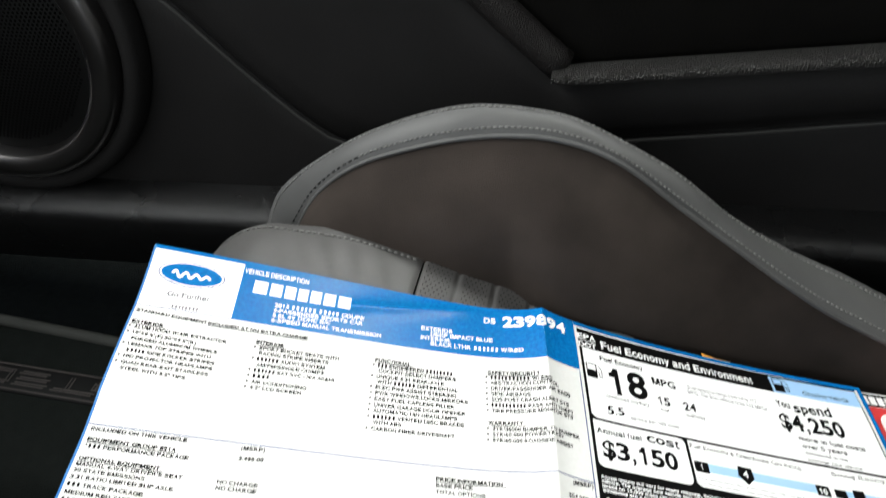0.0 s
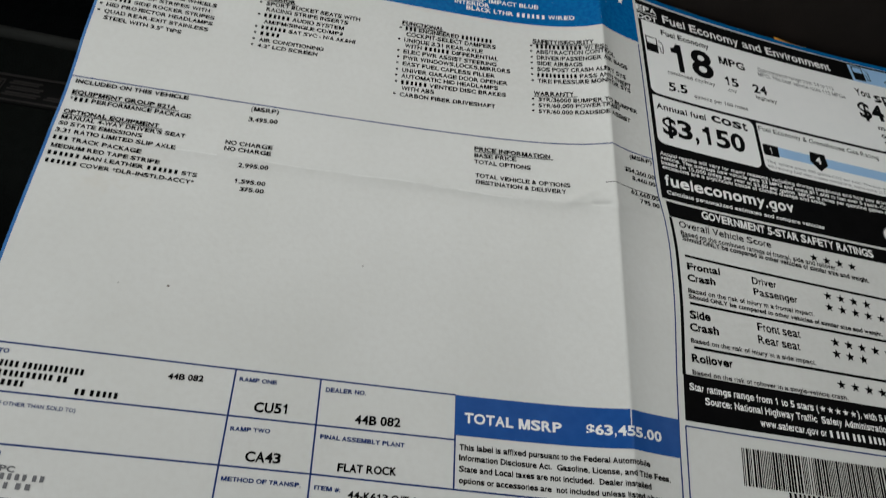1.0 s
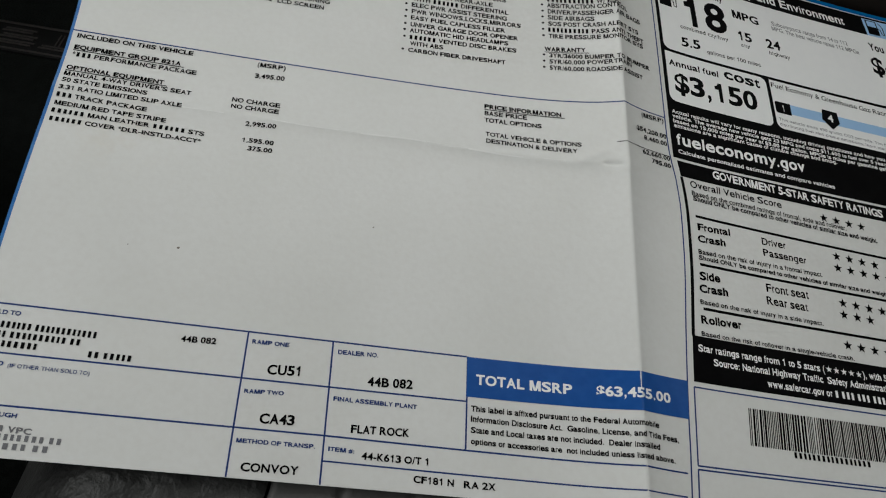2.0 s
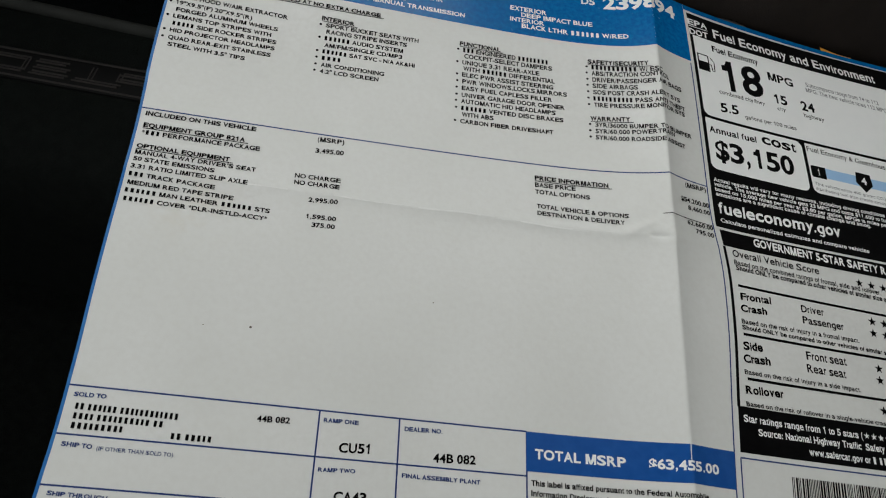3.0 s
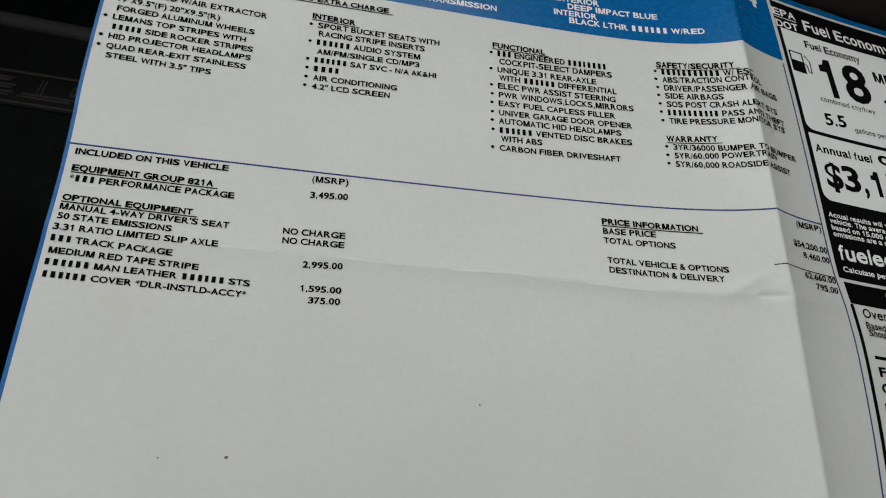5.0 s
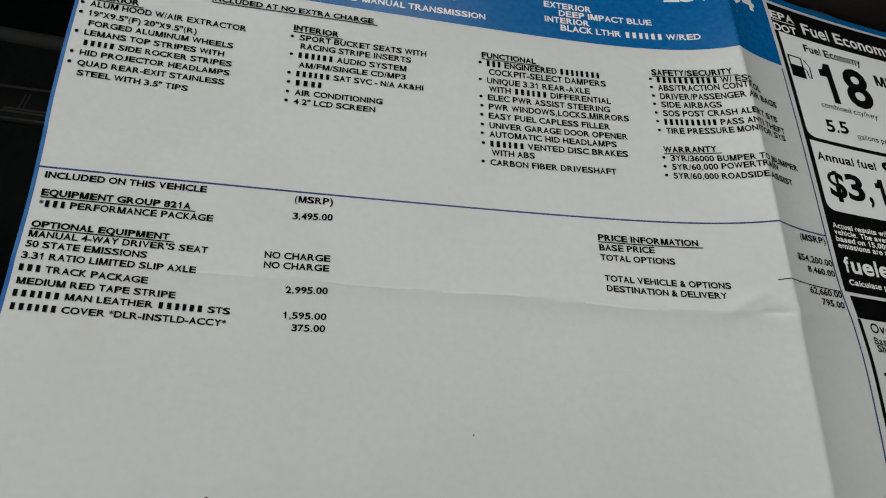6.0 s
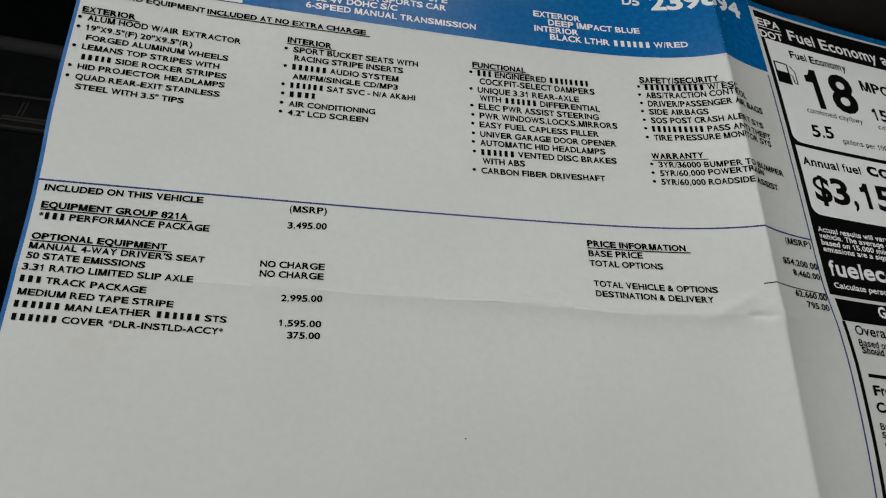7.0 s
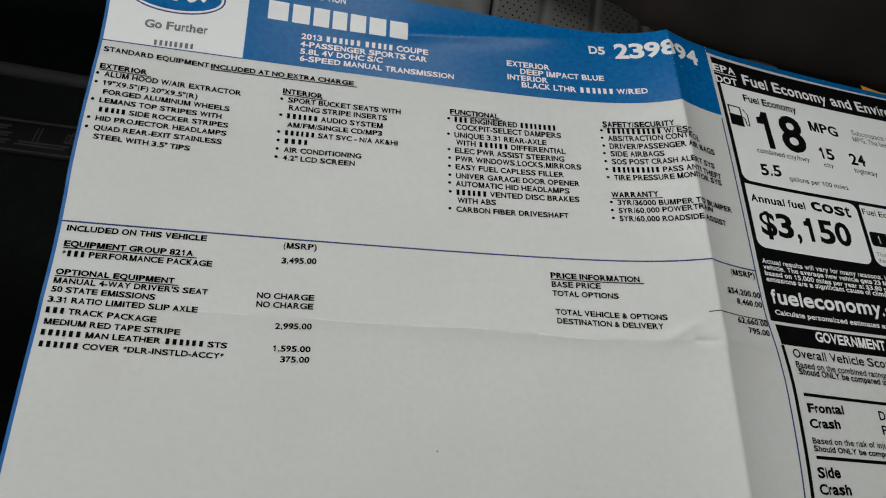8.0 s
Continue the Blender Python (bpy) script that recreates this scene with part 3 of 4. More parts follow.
def line(words, ua, va, ub, vb, cap, ink, weight=0.028, under=False, bullet=False, lift=TOP):
    """A printed line from (ua, va) to (ub, vb) on its base line, with capitals of that height. [n] stands for n plain letter blocks."""
    waiting.append((words, ua, va, ub, vb, cap, ink, round(weight + 0.012 * under, 4), lift))
    if under:
        slope = (vb - va) / (ub - ua)
        stroke("underline", [(ua, va - 0.42), (ub + 1.2, vb - 0.42 + 1.2 * slope)], 0.3, ink, lift)
    if bullet:
        bm = bmesh.new()
        ring = [bm.verts.new(lay(ua - 1.95 + 0.5 * math.cos(a * math.tau / 10), va + cap * 0.5 + 0.5 * math.sin(a * math.tau / 10), lift)) for a in range(10)]
        bm.faces.new(ring)
        part("bullet", bm, ink, sticker, smooth=False)


# letter spacing of a plain grotesque face, in ems
ADVANCE = {ch: wide for wide, chars in ((0.278, " !,./:;Ift"), (0.222, "ijl"), (0.191, "'"), (0.333, "()-r"), (0.355, '"'), (0.389, "*"), (0.5, "ckJsvxyz"), (0.556, "0123456789abdeghnopqu$L"), (0.611, "FTZ"), (0.667, "ABEKPSVXY&"), (0.722, "CDHNRUw"), (0.778, "GOQ"), (0.833, "Mm"), (0.944, "W")) for ch in chars}
CAP, LOW = 0.682, 0.449  # heights of capitals and of small letters in the built-in font


def bearings(ch, weight):
    """Bare space before and after a letter, in ems."""
    if ch in ".,:;1(":
        return {"1": (0.1, 0.19), "(": (0.07, 0.035)}.get(ch, (0.074, 0.074))
    left = 0.076 if ch in "BDEFHIKLMNPRUbhiklmnpru" else 0.013 if ch in "ATVWXYvwxyft/" else 0.04
    right = 0.072 if ch in "HIMNUJdghijlmnqu" else 0.014 if ch in "AKRTVWXYkrvwxyft/" else 0.042
    return left - 0.9 * max(0.0, weight) * (left > 0.02), right - 0.9 * max(0.0, weight) * (right > 0.02)


def raised(y, small, weight):
    """Height of a point of a letter, with capitals 1 high and the small letters as tall as in the print."""
    y = (y + weight) * CAP / (CAP + 2 * weight)
    if not small or y < 0:
        return y / CAP * (1.0 if not small else 0.88)
    return 0.728 * y / LOW if y < LOW else 0.728 + 0.272 * (y - LOW) / (CAP - LOW)


def cut_letters(wanted):
    """Outlines of all wanted (letter, weight), each 1 wide and with capitals 1 high: points (x, y, layer) and faces."""
    made = {}
    for ch, weight in sorted(wanted):
        for piece in ("q" if ch == "g" else ch):
            data = bpy.data.curves.new("lettering", "FONT")
            data.body, data.resolution_u, data.dimensions, data.fill_mode, data.offset = piece, 3, "2D", "BOTH", weight if ch != "*" else 0.012
            made.setdefault((ch, weight), []).append(new("lettering", data))
    bpy.context.view_layer.update()
    graph = bpy.context.evaluated_depsgraph_get()
    letters = {}
    for (ch, weight), pieces in made.items():
        verts, faces = [], []
        for ob in pieces:
            mesh = ob.evaluated_get(graph).to_mesh()
            n = len(verts)
            found = [(q.co.x, q.co.y) for q in mesh.vertices]
            verts += [(x, max(y, -0.1) if ch == "g" else y, 0) for x, y in found]
            faces += [tuple(n + i for i in f.vertices) for f in mesh.polygons if len({*f.vertices}) > 2]
            ob.to_mesh_clear()
        stem = 0.098 + 2 * weight
        if ch == "1":
            verts = [(0, 0, 0), (stem, 0, 0), (stem, CAP, 0), (0, CAP, 0), (-0.17, 0.47 - weight, 0), (-0.07, 0.47 - weight, 0), (0, 0.47 - weight, 0), (-0.07, 0.575, 0), (-0.17, 0.56, 0)]
            faces = [(0, 1, 2, 3, 6), (4, 5, 7, 8), (5, 6, 3, 7)]
        if ch == "g":
            n, x, k = len(verts), max(q[0] for q in verts), 9
            turns = [-math.radians(165) * i / (k - 1) for i in range(k)]
            verts += [(x - 0.19 + (0.19 - inset) * math.cos(t), -0.1 + (0.15 - 0.8 * inset) * math.sin(t), 0) for inset in (0, 0.8 * stem) for t in turns]
            faces += [(n + i, n + i + 1, n + k + i + 1, n + k + i) for i in range(k - 1)]
        if ch == "M":
            stem = 0.16 + 2.2 * weight
            verts = [(0, 0, 0), (stem, 0, 0), (stem, CAP, 0), (0, CAP, 0), (1 - stem, 0, 0), (1, 0, 0), (1, CAP, 0), (1 - stem, CAP, 0)]
            verts += [(0, CAP, 1), (0.5 - 0.5 * stem, 0, 1), (0.5, 0, 1), (0.5, 0.26 * CAP, 1), (1.35 * stem, CAP, 1), (1, CAP, 1), (0.5 + 0.5 * stem, 0, 1), (1 - 1.35 * stem, CAP, 1)]
            faces = [(0, 1, 2, 3), (4, 5, 6, 7), (8, 9, 10, 11, 12), (13, 15, 11, 10, 14)]
        if ch == "J":
            foot = min(q[1] for q in verts)
            verts = [(x, (y - foot) * CAP / (CAP - foot), k) for x, y, k in verts]
        used = {i for f in faces for i in f}
        low, high = min(verts[i][0] for i in used), max(verts[i][0] for i in used)
        small = ch.islower()
        letters[ch, weight] = [((x - low) / (high - low), raised(y, small, 0 if ch in "M1" else weight), k) for x, y, k in verts], faces
        for ob in pieces:
            data = ob.data
            bpy.data.objects.remove(ob)
            bpy.data.curves.remove(data)
    return letters


def set_lines():
    """Turns all waiting lines into lettering that follows the sheet."""
    letters = cut_letters({(ch, item[7]) for item in waiting for ch in item[0] if ch not in "[] "})
    for words, ua, va, ub, vb, cap, ink, weight, lift in waiting:
        verts, faces, pen, rest = [], [], 0.0, words
        while rest:
            n = len(verts)
            if rest[0] == "[":
                count, rest = rest[1:].split("]", 1)
                for i in range(int(count)):
                    n = len(verts)
                    wide = (0.833, 0.722, 0.667, 0.611, 0.667, 0.722, 0.778)[i % 7] if cap > 4 else (0.667, 0.7, 0.62, 0.556, 0.68)[i % 5]
                    bar = wide * (0.82 if cap > 4 else 0.52)
                    x = pen + (wide - bar) / 2
                    verts += [(x, 0, 0), (x + bar, 0, 0), (x + bar, 1, 0), (x, 1, 0)]
                    faces.append((n, n + 1, n + 2, n + 3))
                    pen += wide
                continue
            ch, rest = rest[0], rest[1:]
            if ch != " ":
                left, right = bearings(ch, weight)
                wide = ADVANCE.get(ch, 0.556) - left - right
                shape, sides = letters[ch, weight]
                verts += [(pen + left + wide * x, y, k) for x, y, k in shape]
                faces += [tuple(n + i for i in f) for f in sides]
            pen += ADVANCE.get(ch, 0.556)
        if cap < 2.7 and ua < 20:
            cap *= 0.91  # the small print is a little squat
        used = sorted({i for f in faces for i in f})
        low, high = min(verts[i][0] for i in used), max(verts[i][0] for i in used)
        sx = (ub - ua) / (high - low)
        bm = bmesh.new()
        vs = {}
        for i in used:
            x, y, k = verts[i]
            f = (x - low) * sx
            vs[i] = bm.verts.new((ua + f, va + (vb - va) * f / (ub - ua) + y * cap, lift + 0.008 * k))
        for f in faces:
            bm.faces.new([vs[i] for i in f])
        if va > 61.2 and ua < 0:
            for axis, a, b in ((0, ua, ub), (1, min(va, vb) - 1, max(va, vb) + cap + 1)):
                way = (1, 0, 0) if axis == 0 else (0, 1, 0)
                for cut in steps(a, b, 1.6)[1:-1]:
                    bmesh.ops.bisect_plane(bm, geom=[*bm.verts, *bm.edges, *bm.faces], plane_co=(cut, cut, 0), plane_no=way, dist=1e-5)
        if min(va, vb) < -20 and max(va, vb) + cap > -32:
            for cut in steps(-32, -20, 0.6):
                bmesh.ops.bisect_plane(bm, geom=[*bm.verts, *bm.edges, *bm.faces], plane_co=(0, cut, 0), plane_no=(0, 1, 0), dist=1e-5)
        if min(ua, ub) < 12 and max(ua, ub) > -12:
            for cut in range(-12, 13):
                bmesh.ops.bisect_plane(bm, geom=[*bm.verts, *bm.edges, *bm.faces], plane_co=(cut, 0, 0), plane_no=(1, 0, 0), dist=1e-5)
        for q in bm.verts:
            q.co = lay(*q.co)
        part("text_line", bm, ink, sticker, smooth=False)


# the sheet itself
LEFT, RIGHT, FOOT, HEAD = -189.6, 183.0, -139.7, 94.2
us, vs = [LEFT, *spread(-186.0, RIGHT, 2.0)], sorted({*steps(FOOT, -36, 2.5), *steps(-36, -14, 0.5), *steps(-14, 60, 2.5), *steps(60, HEAD, 0.8)})


def left_edge(v):
    """The front edge of the sheet, cut a little unevenly."""
    return through_knots([(-140, -189.2), (-126, -188.6), (-112, -188.0), (-90, -188.0), (-70, -188.5), (-47, -188.8), (-10, -188.9), (7, -189.4), (18, -189.9), (36, -189.9), (50, -189.5), (63, -189.0), (94, -189.2)], v)


def head_edge(u):
    """The upper edge of the sheet, slightly out of square towards the rear."""
    return HEAD - 1.7 * (max(0.0, u - 18) / 165) ** 1.5


bm = grid(lambda r, c: lay(us[c] if c else left_edge(vs[r]), min(vs[r], head_edge(us[c]))), len(vs), len(us))
bmesh.ops.dissolve_degenerate(bm, dist=1e-7, edges=bm.edges)
part("sheet", bm, PAPER, sticker, "creased white coated paper")
bm = grid(lambda r, c: lay(us[c] if c else left_edge(vs[-1 - r]), min(vs[-1 - r], head_edge(us[c])), -0.2), len(vs), len(us))
part("sheet_back", bm, PAPER_BACK, sticker, "plain paper back")


def bend(v):
    """Sideways wander of the column edge beside the fold."""
    return through_knots([(-140, -3.0), (-123, -1.8), (-110, -1.2), (-97, -0.4), (-82, 0.7), (-60, 2.5), (-42, 3.1), (-34, 3.0), (-25, 2.1), (-14, 0.5), (0, 0.1), (40, 0.0), (95, 0.0)], v)


# blue border and header
stroke("blue_edge", [(left_edge(v) + 0.47, v) for v in steps(FOOT, HEAD, 3)], 0.94, EDGE_BLUE, INK)
patch("blue_edge", -188.4, -146.4, 92.2, HEAD, BLUE, INK)
patch("blue_header", -146.4, 17.9, 61.2, HEAD, BLUE, INK, size=0.8, label="solid blue header band")
stroke("blue_edge", [(u, head_edge(u) - 1.4) for u in [18 + 15 * k for k in range(12)]], 2.8, BLUE, INK)
patch("blue_edge", 180.4, RIGHT, 20, 91.0, BLUE, INK)
patch("logo_panel", -188.2, -146.4, 61.3, 92.3, WHITE, 0.02, size=0.8, label="brighter white panel behind the badge")
stroke("rule", [(left_edge(61.3) + 0.9, 61.3), (-146.4, 61.3)], 0.35, NAVY, INK)
stroke("rule", [(left_edge(-0.4) + 0.9, -0.4), (-60, -0.1), (0, 0.0), (17.7, 0.0)], 0.5, NAVY, INK)
stroke("column_rule", [(17.6 + bend(v), v) for v in range(60, -141, -5)], 0.5, NAVY, INK)
stroke("sum_rule", [(-3.2, -17.2), (0, -17.0), (18.1, -16.8)], 0.3, BLACK, INK)

# maker's badge: a plain blue oval with a pale rim and a plain white stroke
for name, ru, rv, ink, lift in (("badge_rim", 15.2, 6.9, NAVY, INK), ("badge_rim", 14.7, 6.4, WHITE, OVER), ("badge_field", 13.9, 5.7, BLUE, TOP)):
    bm = bmesh.new()
    bm.faces.new([bm.verts.new(lay(-168.8 + ru * math.cos(a * math.tau / 64), 81.0 + rv * math.sin(a * math.tau / 64), lift)) for a in range(64)])
    part(name, bm, ink, sticker, smooth=False)
stroke("badge_stroke", [(-177.5 + 17.5 * k / 24, 80.4 + 1.9 * math.sin(k * 0.95) * (1 - k / 40)) for k in range(25)], 1.3, WHITE, 0.16)

# table at the foot of the sheet
stroke("rule", [(left_edge(-99.0) + 0.9, -99.0), (-116.5, -99.2), (-52.8, -99.3)], 0.5, NAVY, INK)
stroke("rule", [(left_edge(-112.9) + 0.9, -112.9), (-52.6, -112.8)], 0.5, NAVY, INK)
stroke("rule", [(left_edge(-126.7) + 0.9, -126.7), (-92, -126.5), (-38, -127.0), (14.3, -127.8)], 0.5, NAVY, INK)
stroke("rule", [(-91.8, -133.3), (-38, -133.8), (13.5, -134.6)], 0.45, NAVY, INK)
stroke("rule", [(-116.4, -99.2), (-116.2, -139.6)], 0.5, NAVY, INK)
stroke("rule", [(-92.4, -99.2), (-91.7, -139.6)], 0.5, NAVY, INK)
stroke("rule", [(-52.6, -99.2), (-52.3, -126.6)], 0.5, NAVY, INK)
patch("total_band", -52.8, 16.5, -111.4, -99.3, DEEP_BLUE, OVER, left=lambda v: -52.7, right=lambda v: 17.6 + bend(v), label="deep blue total band")

# fuel economy panel
patch("black_panel", 19.4, 178.5, -16.4, 90.0, BLACK, INK, left=lambda v: 19.4 + 0.5 * bend(v), right=lambda v: 178.8, label="black panel behind the white boxes")
patch("white_box", 20.9, 178.0, 35.0, 77.4, WHITE, OVER, corners=(3, 0, 0, 0))
patch("white_box", 21.0, 66.6, 9.4, 33.6, WHITE, OVER, corners=(3, 3, 3, 0))
patch("white_box", 68.2, 178.0, 9.6, 33.6, WHITE, OVER, corners=(3, 3, 0, 0))
patch("pale_strip", 128.0, 178.4, 77.4, 88.6, PALE_BLUE, OVER)
patch("pale_bar", 76.0, 130.4, 17.8, 22.6, PALE_BLUE, TOP)
patch("rating_box", 68.9, 76.0, 17.2, 22.9, BLACK, TOP, corners=(1, 0, 0, 1))
patch("rating_box", 130.4, 137.6, 17.0, 22.6, BLACK, TOP, corners=(0, 1, 1, 0))
patch("rating_box", 140.0, 146.5, 17.6, 22.0, BLACK, TOP)
patch("pale_bar", 146.5, 176.0, 17.8, 22.0, PALE_BLUE, TOP)


def outline(name, points, ink, lift, label=""):
    bm = bmesh.new()
    bm.faces.new([bm.verts.new(lay(u, v, lift)) for u, v in points])
    return part(name, bm, ink, sticker, label, smooth=False)


outline("rating_marker", [(94.6, 15.2), (98.6, 19.0), (98.2, 24.4), (91.2, 24.6), (90.4, 19.4)], BLACK, 0.16)
outline("rating_marker", [(153.2, 15.4), (156.6, 18.6), (156.2, 23.4), (150.2, 23.4), (149.8, 18.8)], BLACK, 0.16)
# fuel pump signs
for u, v, k, ink in ((21.6, 58.6, 1.0, BLACK), (129.4, 78.6, 1.05, BLACK)):
    outline("pump_body", [(u, v), (u + 5.6 * k, v), (u + 5.6 * k, v + 9 * k), (u, v + 9 * k)], ink, TOP)
    outline("pump_window", [(u + 0.6 * k, v + 5.0 * k), (u + 5.0 * k, v + 5.0 * k), (u + 5.0 * k, v + 8.4 * k), (u + 0.6 * k, v + 8.4 * k)], WHITE if u < 100 else PALE_BLUE, 0.16)
    stroke("pump_hose", [(u + 5.6 * k, v + 4.5 * k), (u + 6.6 * k, v + 4 * k), (u + 6.8 * k, v + 1.2 * k), (u + 7.9 * k, v + 1.0 * k), (u + 8.1 * k, v + 6 * k), (u + 6.4 * k, v + 8.4 * k)], 0.45 * k, ink, TOP)

# star ratings panel
patch("black_panel", 22.0, 123.0, -23.8, -17.4, BLACK, INK, left=lambda v: 20.3 + bend(v) * 0.9, right=lambda v: 123.0, label="black heading bar of the ratings panel")
patch("black_panel", 123.0, 178.5, -23.8, -16.4, BLACK, INK)
stroke("panel_edge", [(20.3 + bend(v), v) for v in range(-24, -85, -4)], 1.2, BLACK, INK)
for v, end, ub in ((-38.9, -40.2, 119.2), (-57.4, -57.7, 121.0), (-73.6, -73.5, 121.0)):
    stroke("thick_rule", [(25.2 + 0.4 * bend(v), v), (ub, end)], 1.0, BLACK, INK)
patch("black_panel", 21.0, 121.0, -99.1, -83.6, BLACK, INK, left=lambda v: 20.0 + bend(v), right=lambda v: 121.0, label="black source note bar")
stroke("rule", [(121.5, -24), (123.6, -30), (123.0, -99)], 0.9, BLACK, INK)


def star(u, v, r, ink=BLACK, lift=TOP):
    pts = [(u + (r if k % 2 == 0 else r * 0.4) * math.sin(k * math.pi / 5), v + (r if k % 2 == 0 else r * 0.4) * math.cos(k * math.pi / 5)) for k in range(10)]
    outline("star", pts, ink, lift)


for u, v, n in ((81.4, -27.9, 4), (83.8, -43.3, 4), (83.4, -48.0, 5), (82.6, -61.8, 5), (82.1, -66.3, 3), (81.2, -77.7, 4)):
    for i in range(n):
        star(u + 5.45 * i, v - 0.16 * i, 1.9)
for i in range(5):
    star(71.5 + 2.95 * i, -87.6 - 0.05 * i, 1.25, WHITE)
# round agency seals, drawn as plain rings
for u in (120.8, 130.8, 141.0):
    for r, ink, lift in ((4.2, GREY, TOP), (3.7, WHITE, 0.16), (2.6, GREY, 0.2), (1.3, WHITE, 0.24)):
        outline("seal_ring", [(u + r * math.cos(a * math.tau / 28), -10.0 + r * math.sin(a * math.tau / 28)) for a in range(28)], ink, lift)

# bar code box
for va, vb in ((-100.9, -125.1), (-126.2, -139.6)):
    stroke("rule", [(20.0 + bend(va), va), (121, va)], 0.5, NAVY, INK)
    stroke("rule", [(20.0 + bend(va), va), (20.0 + bend(vb), vb)], 0.5, NAVY, INK)
    stroke("rule", [(121, va), (121, vb)], 0.5, NAVY, INK)
    if vb > -130:
        stroke("rule", [(20.0 + bend(vb), vb), (121, vb)], 0.5, NAVY, INK)
rng = random.Random(4)
u = 38.2
while u < 94.5:
    w = rng.choice((0.32, 0.32, 0.36, 0.72, 0.72))
    outline("code_bar", [(u, -105.0), (u + w, -105.0), (u + w - 0.9, -116.9), (u - 0.9, -116.9)], BLACK, INK)
    u += w + rng.choice((0.26, 0.26, 0.3, 0.55))

# lettering
line("Go Further", -176.9, 67.7, -158.0, 68.2, 2.9, GREY)
line("[8]", -173.3, 61.8, -161.7, 62.1, 2.1, GREY)
line("STANDARD EQUIPMENT", -187.3, 57.3, -156.1, 56.2, 1.9, BLACK)
line("EXTERIOR", -187.4, 51.2, -173.7, 50.8, 2.0, BLACK, under=True)
line("ALUM HOOD W/AIR EXTRACTOR", -185.7, 48.5, -145.4, 47.6, 2.0, BLACK, bullet=True)
line('19"X9.5"(F) 20"X9.5"(R)', -185.6, 45.5, -158.1, 44.5, 1.9, BLACK, bullet=True)
line("FORGED ALUMINUM WHEELS", -185.1, 42.4, -148.2, 41.5, 1.9, BLACK)
line("LEMANS TOP STRIPES WITH", -185.6, 39.4, -150.3, 38.5, 1.9, BLACK, bullet=True)
line("[5] SIDE ROCKER STRIPES", -185.2, 36.2, -148.0, 35.6, 1.9, BLACK)
line("HID PROJECTOR HEADLAMPS", -185.6, 33.1, -148.2, 32.7, 1.9, BLACK, bullet=True)
line("QUAD REAR-EXIT STAINLESS", -185.6, 29.9, -149.2, 29.6, 1.9, BLACK, bullet=True)
line('STEEL WITH 3.5" TIPS', -185.2, 26.9, -158.0, 26.2, 1.9, BLACK)
line("INCLUDED AT NO EXTRA CHARGE", -155.5, 56.1, -110.9, 56.6, 1.9, BLACK, under=True)
line("INTERIOR", -132.9, 50.4, -120.4, 50.1, 2.1, BLACK, under=True)
line("SPORT BUCKET SEATS WITH", -131.1, 47.3, -95.4, 47.7, 2.1, BLACK, bullet=True)
line("RACING STRIPE INSERTS", -130.6, 44.5, -99.7, 44.8, 2.1, BLACK)
line("[6] AUDIO SYSTEM", -130.9, 41.4, -101.0, 41.6, 2.1, BLACK, bullet=True)
line("AM/FM/SINGLE CD/MP3", -130.6, 38.3, -101.1, 38.8, 2.0, BLACK)
line("[6] SAT SVC - N/A AK&HI", -131.0, 35.3, -96.1, 35.8, 2.0, BLACK, bullet=True)
line("[4]", -130.9, 32.3, -124.1, 32.5, 2.0, BLACK, bullet=True)
line("AIR CONDITIONING", -130.9, 29.2, -107.3, 29.6, 2.0, BLACK, bullet=True)
line('4.2" LCD SCREEN', -131.0, 26.3, -109.2, 26.7, 2.0, BLACK, bullet=True)
line("[7]", -140.1, 77.5, -93.9, 77.3, 7.0, WHITE)
line("2013 [6] [5] COUPE", -128.8, 71.7, -86.6, 72.6, 2.4, WHITE)
line("4-PASSENGER SPORTS CAR", -128.9, 68.8, -87.0, 69.7, 2.3, WHITE)
line("5.8L 4V DOHC S/C", -128.8, 66.0, -101.9, 66.9, 2.3, WHITE)
line("6-SPEED MANUAL TRANSMISSION", -128.7, 63.3, -77.8, 64.3, 2.3, WHITE)
line("FUNCTIONAL", -79.2, 50.2, -62.8, 50.3, 2.2, BLACK, under=True)
line("VEHICLE DESCRIPTION", -145.8, 87.5, -115.3, 87.7, 2.7, WHITE)
line("[3] ENGINEERED [8]", -77.7, 47.2, -43.6, 47.7, 2.4, BLACK, bullet=True)
line("COCKPIT-SELECT DAMPERS", -77.2, 44.3, -41.8, 44.8, 2.4, BLACK)
line("UNIQUE 3.31 REAR-AXLE", -77.8, 41.2, -47.0, 41.5, 2.3, BLACK, bullet=True)
line("WITH [6] DIFFERENTIAL", -77.3, 38.3, -40.9, 38.6, 2.3, BLACK)
line("ELEC PWR ASSIST STEERING", -77.7, 35.3, -41.5, 35.5, 2.3, BLACK, bullet=True)
line("PWR WINDOWS,LOCKS,MIRRORS", -77.5, 32.1, -36.1, 32.8, 2.3, BLACK, bullet=True)
line("EASY FUEL CAPLESS FILLER", -77.6, 29.1, -42.1, 29.4, 2.2, BLACK, bullet=True)
line("UNIVER GARAGE DOOR OPENER", -77.5, 25.8, -37.2, 26.4, 2.2, BLACK, bullet=True)
line("AUTOMATIC HID HEADLAMPS", -77.6, 22.9, -40.8, 23.4, 2.2, BLACK, bullet=True)
line("[6] VENTED DISC BRAKES", -77.4, 19.7, -37.8, 20.4, 2.2, BLACK, bullet=True)
line("WITH ABS", -77.1, 16.8, -64.9, 17.1, 2.2, BLACK)
line("CARBON FIBER DRIVESHAFT", -77.6, 13.7, -41.9, 14.2, 2.1, BLACK, bullet=True)
line("SAFETY/SECURITY", -27.2, 50.7, -3.6, 50.6, 2.6, BLACK, under=True)
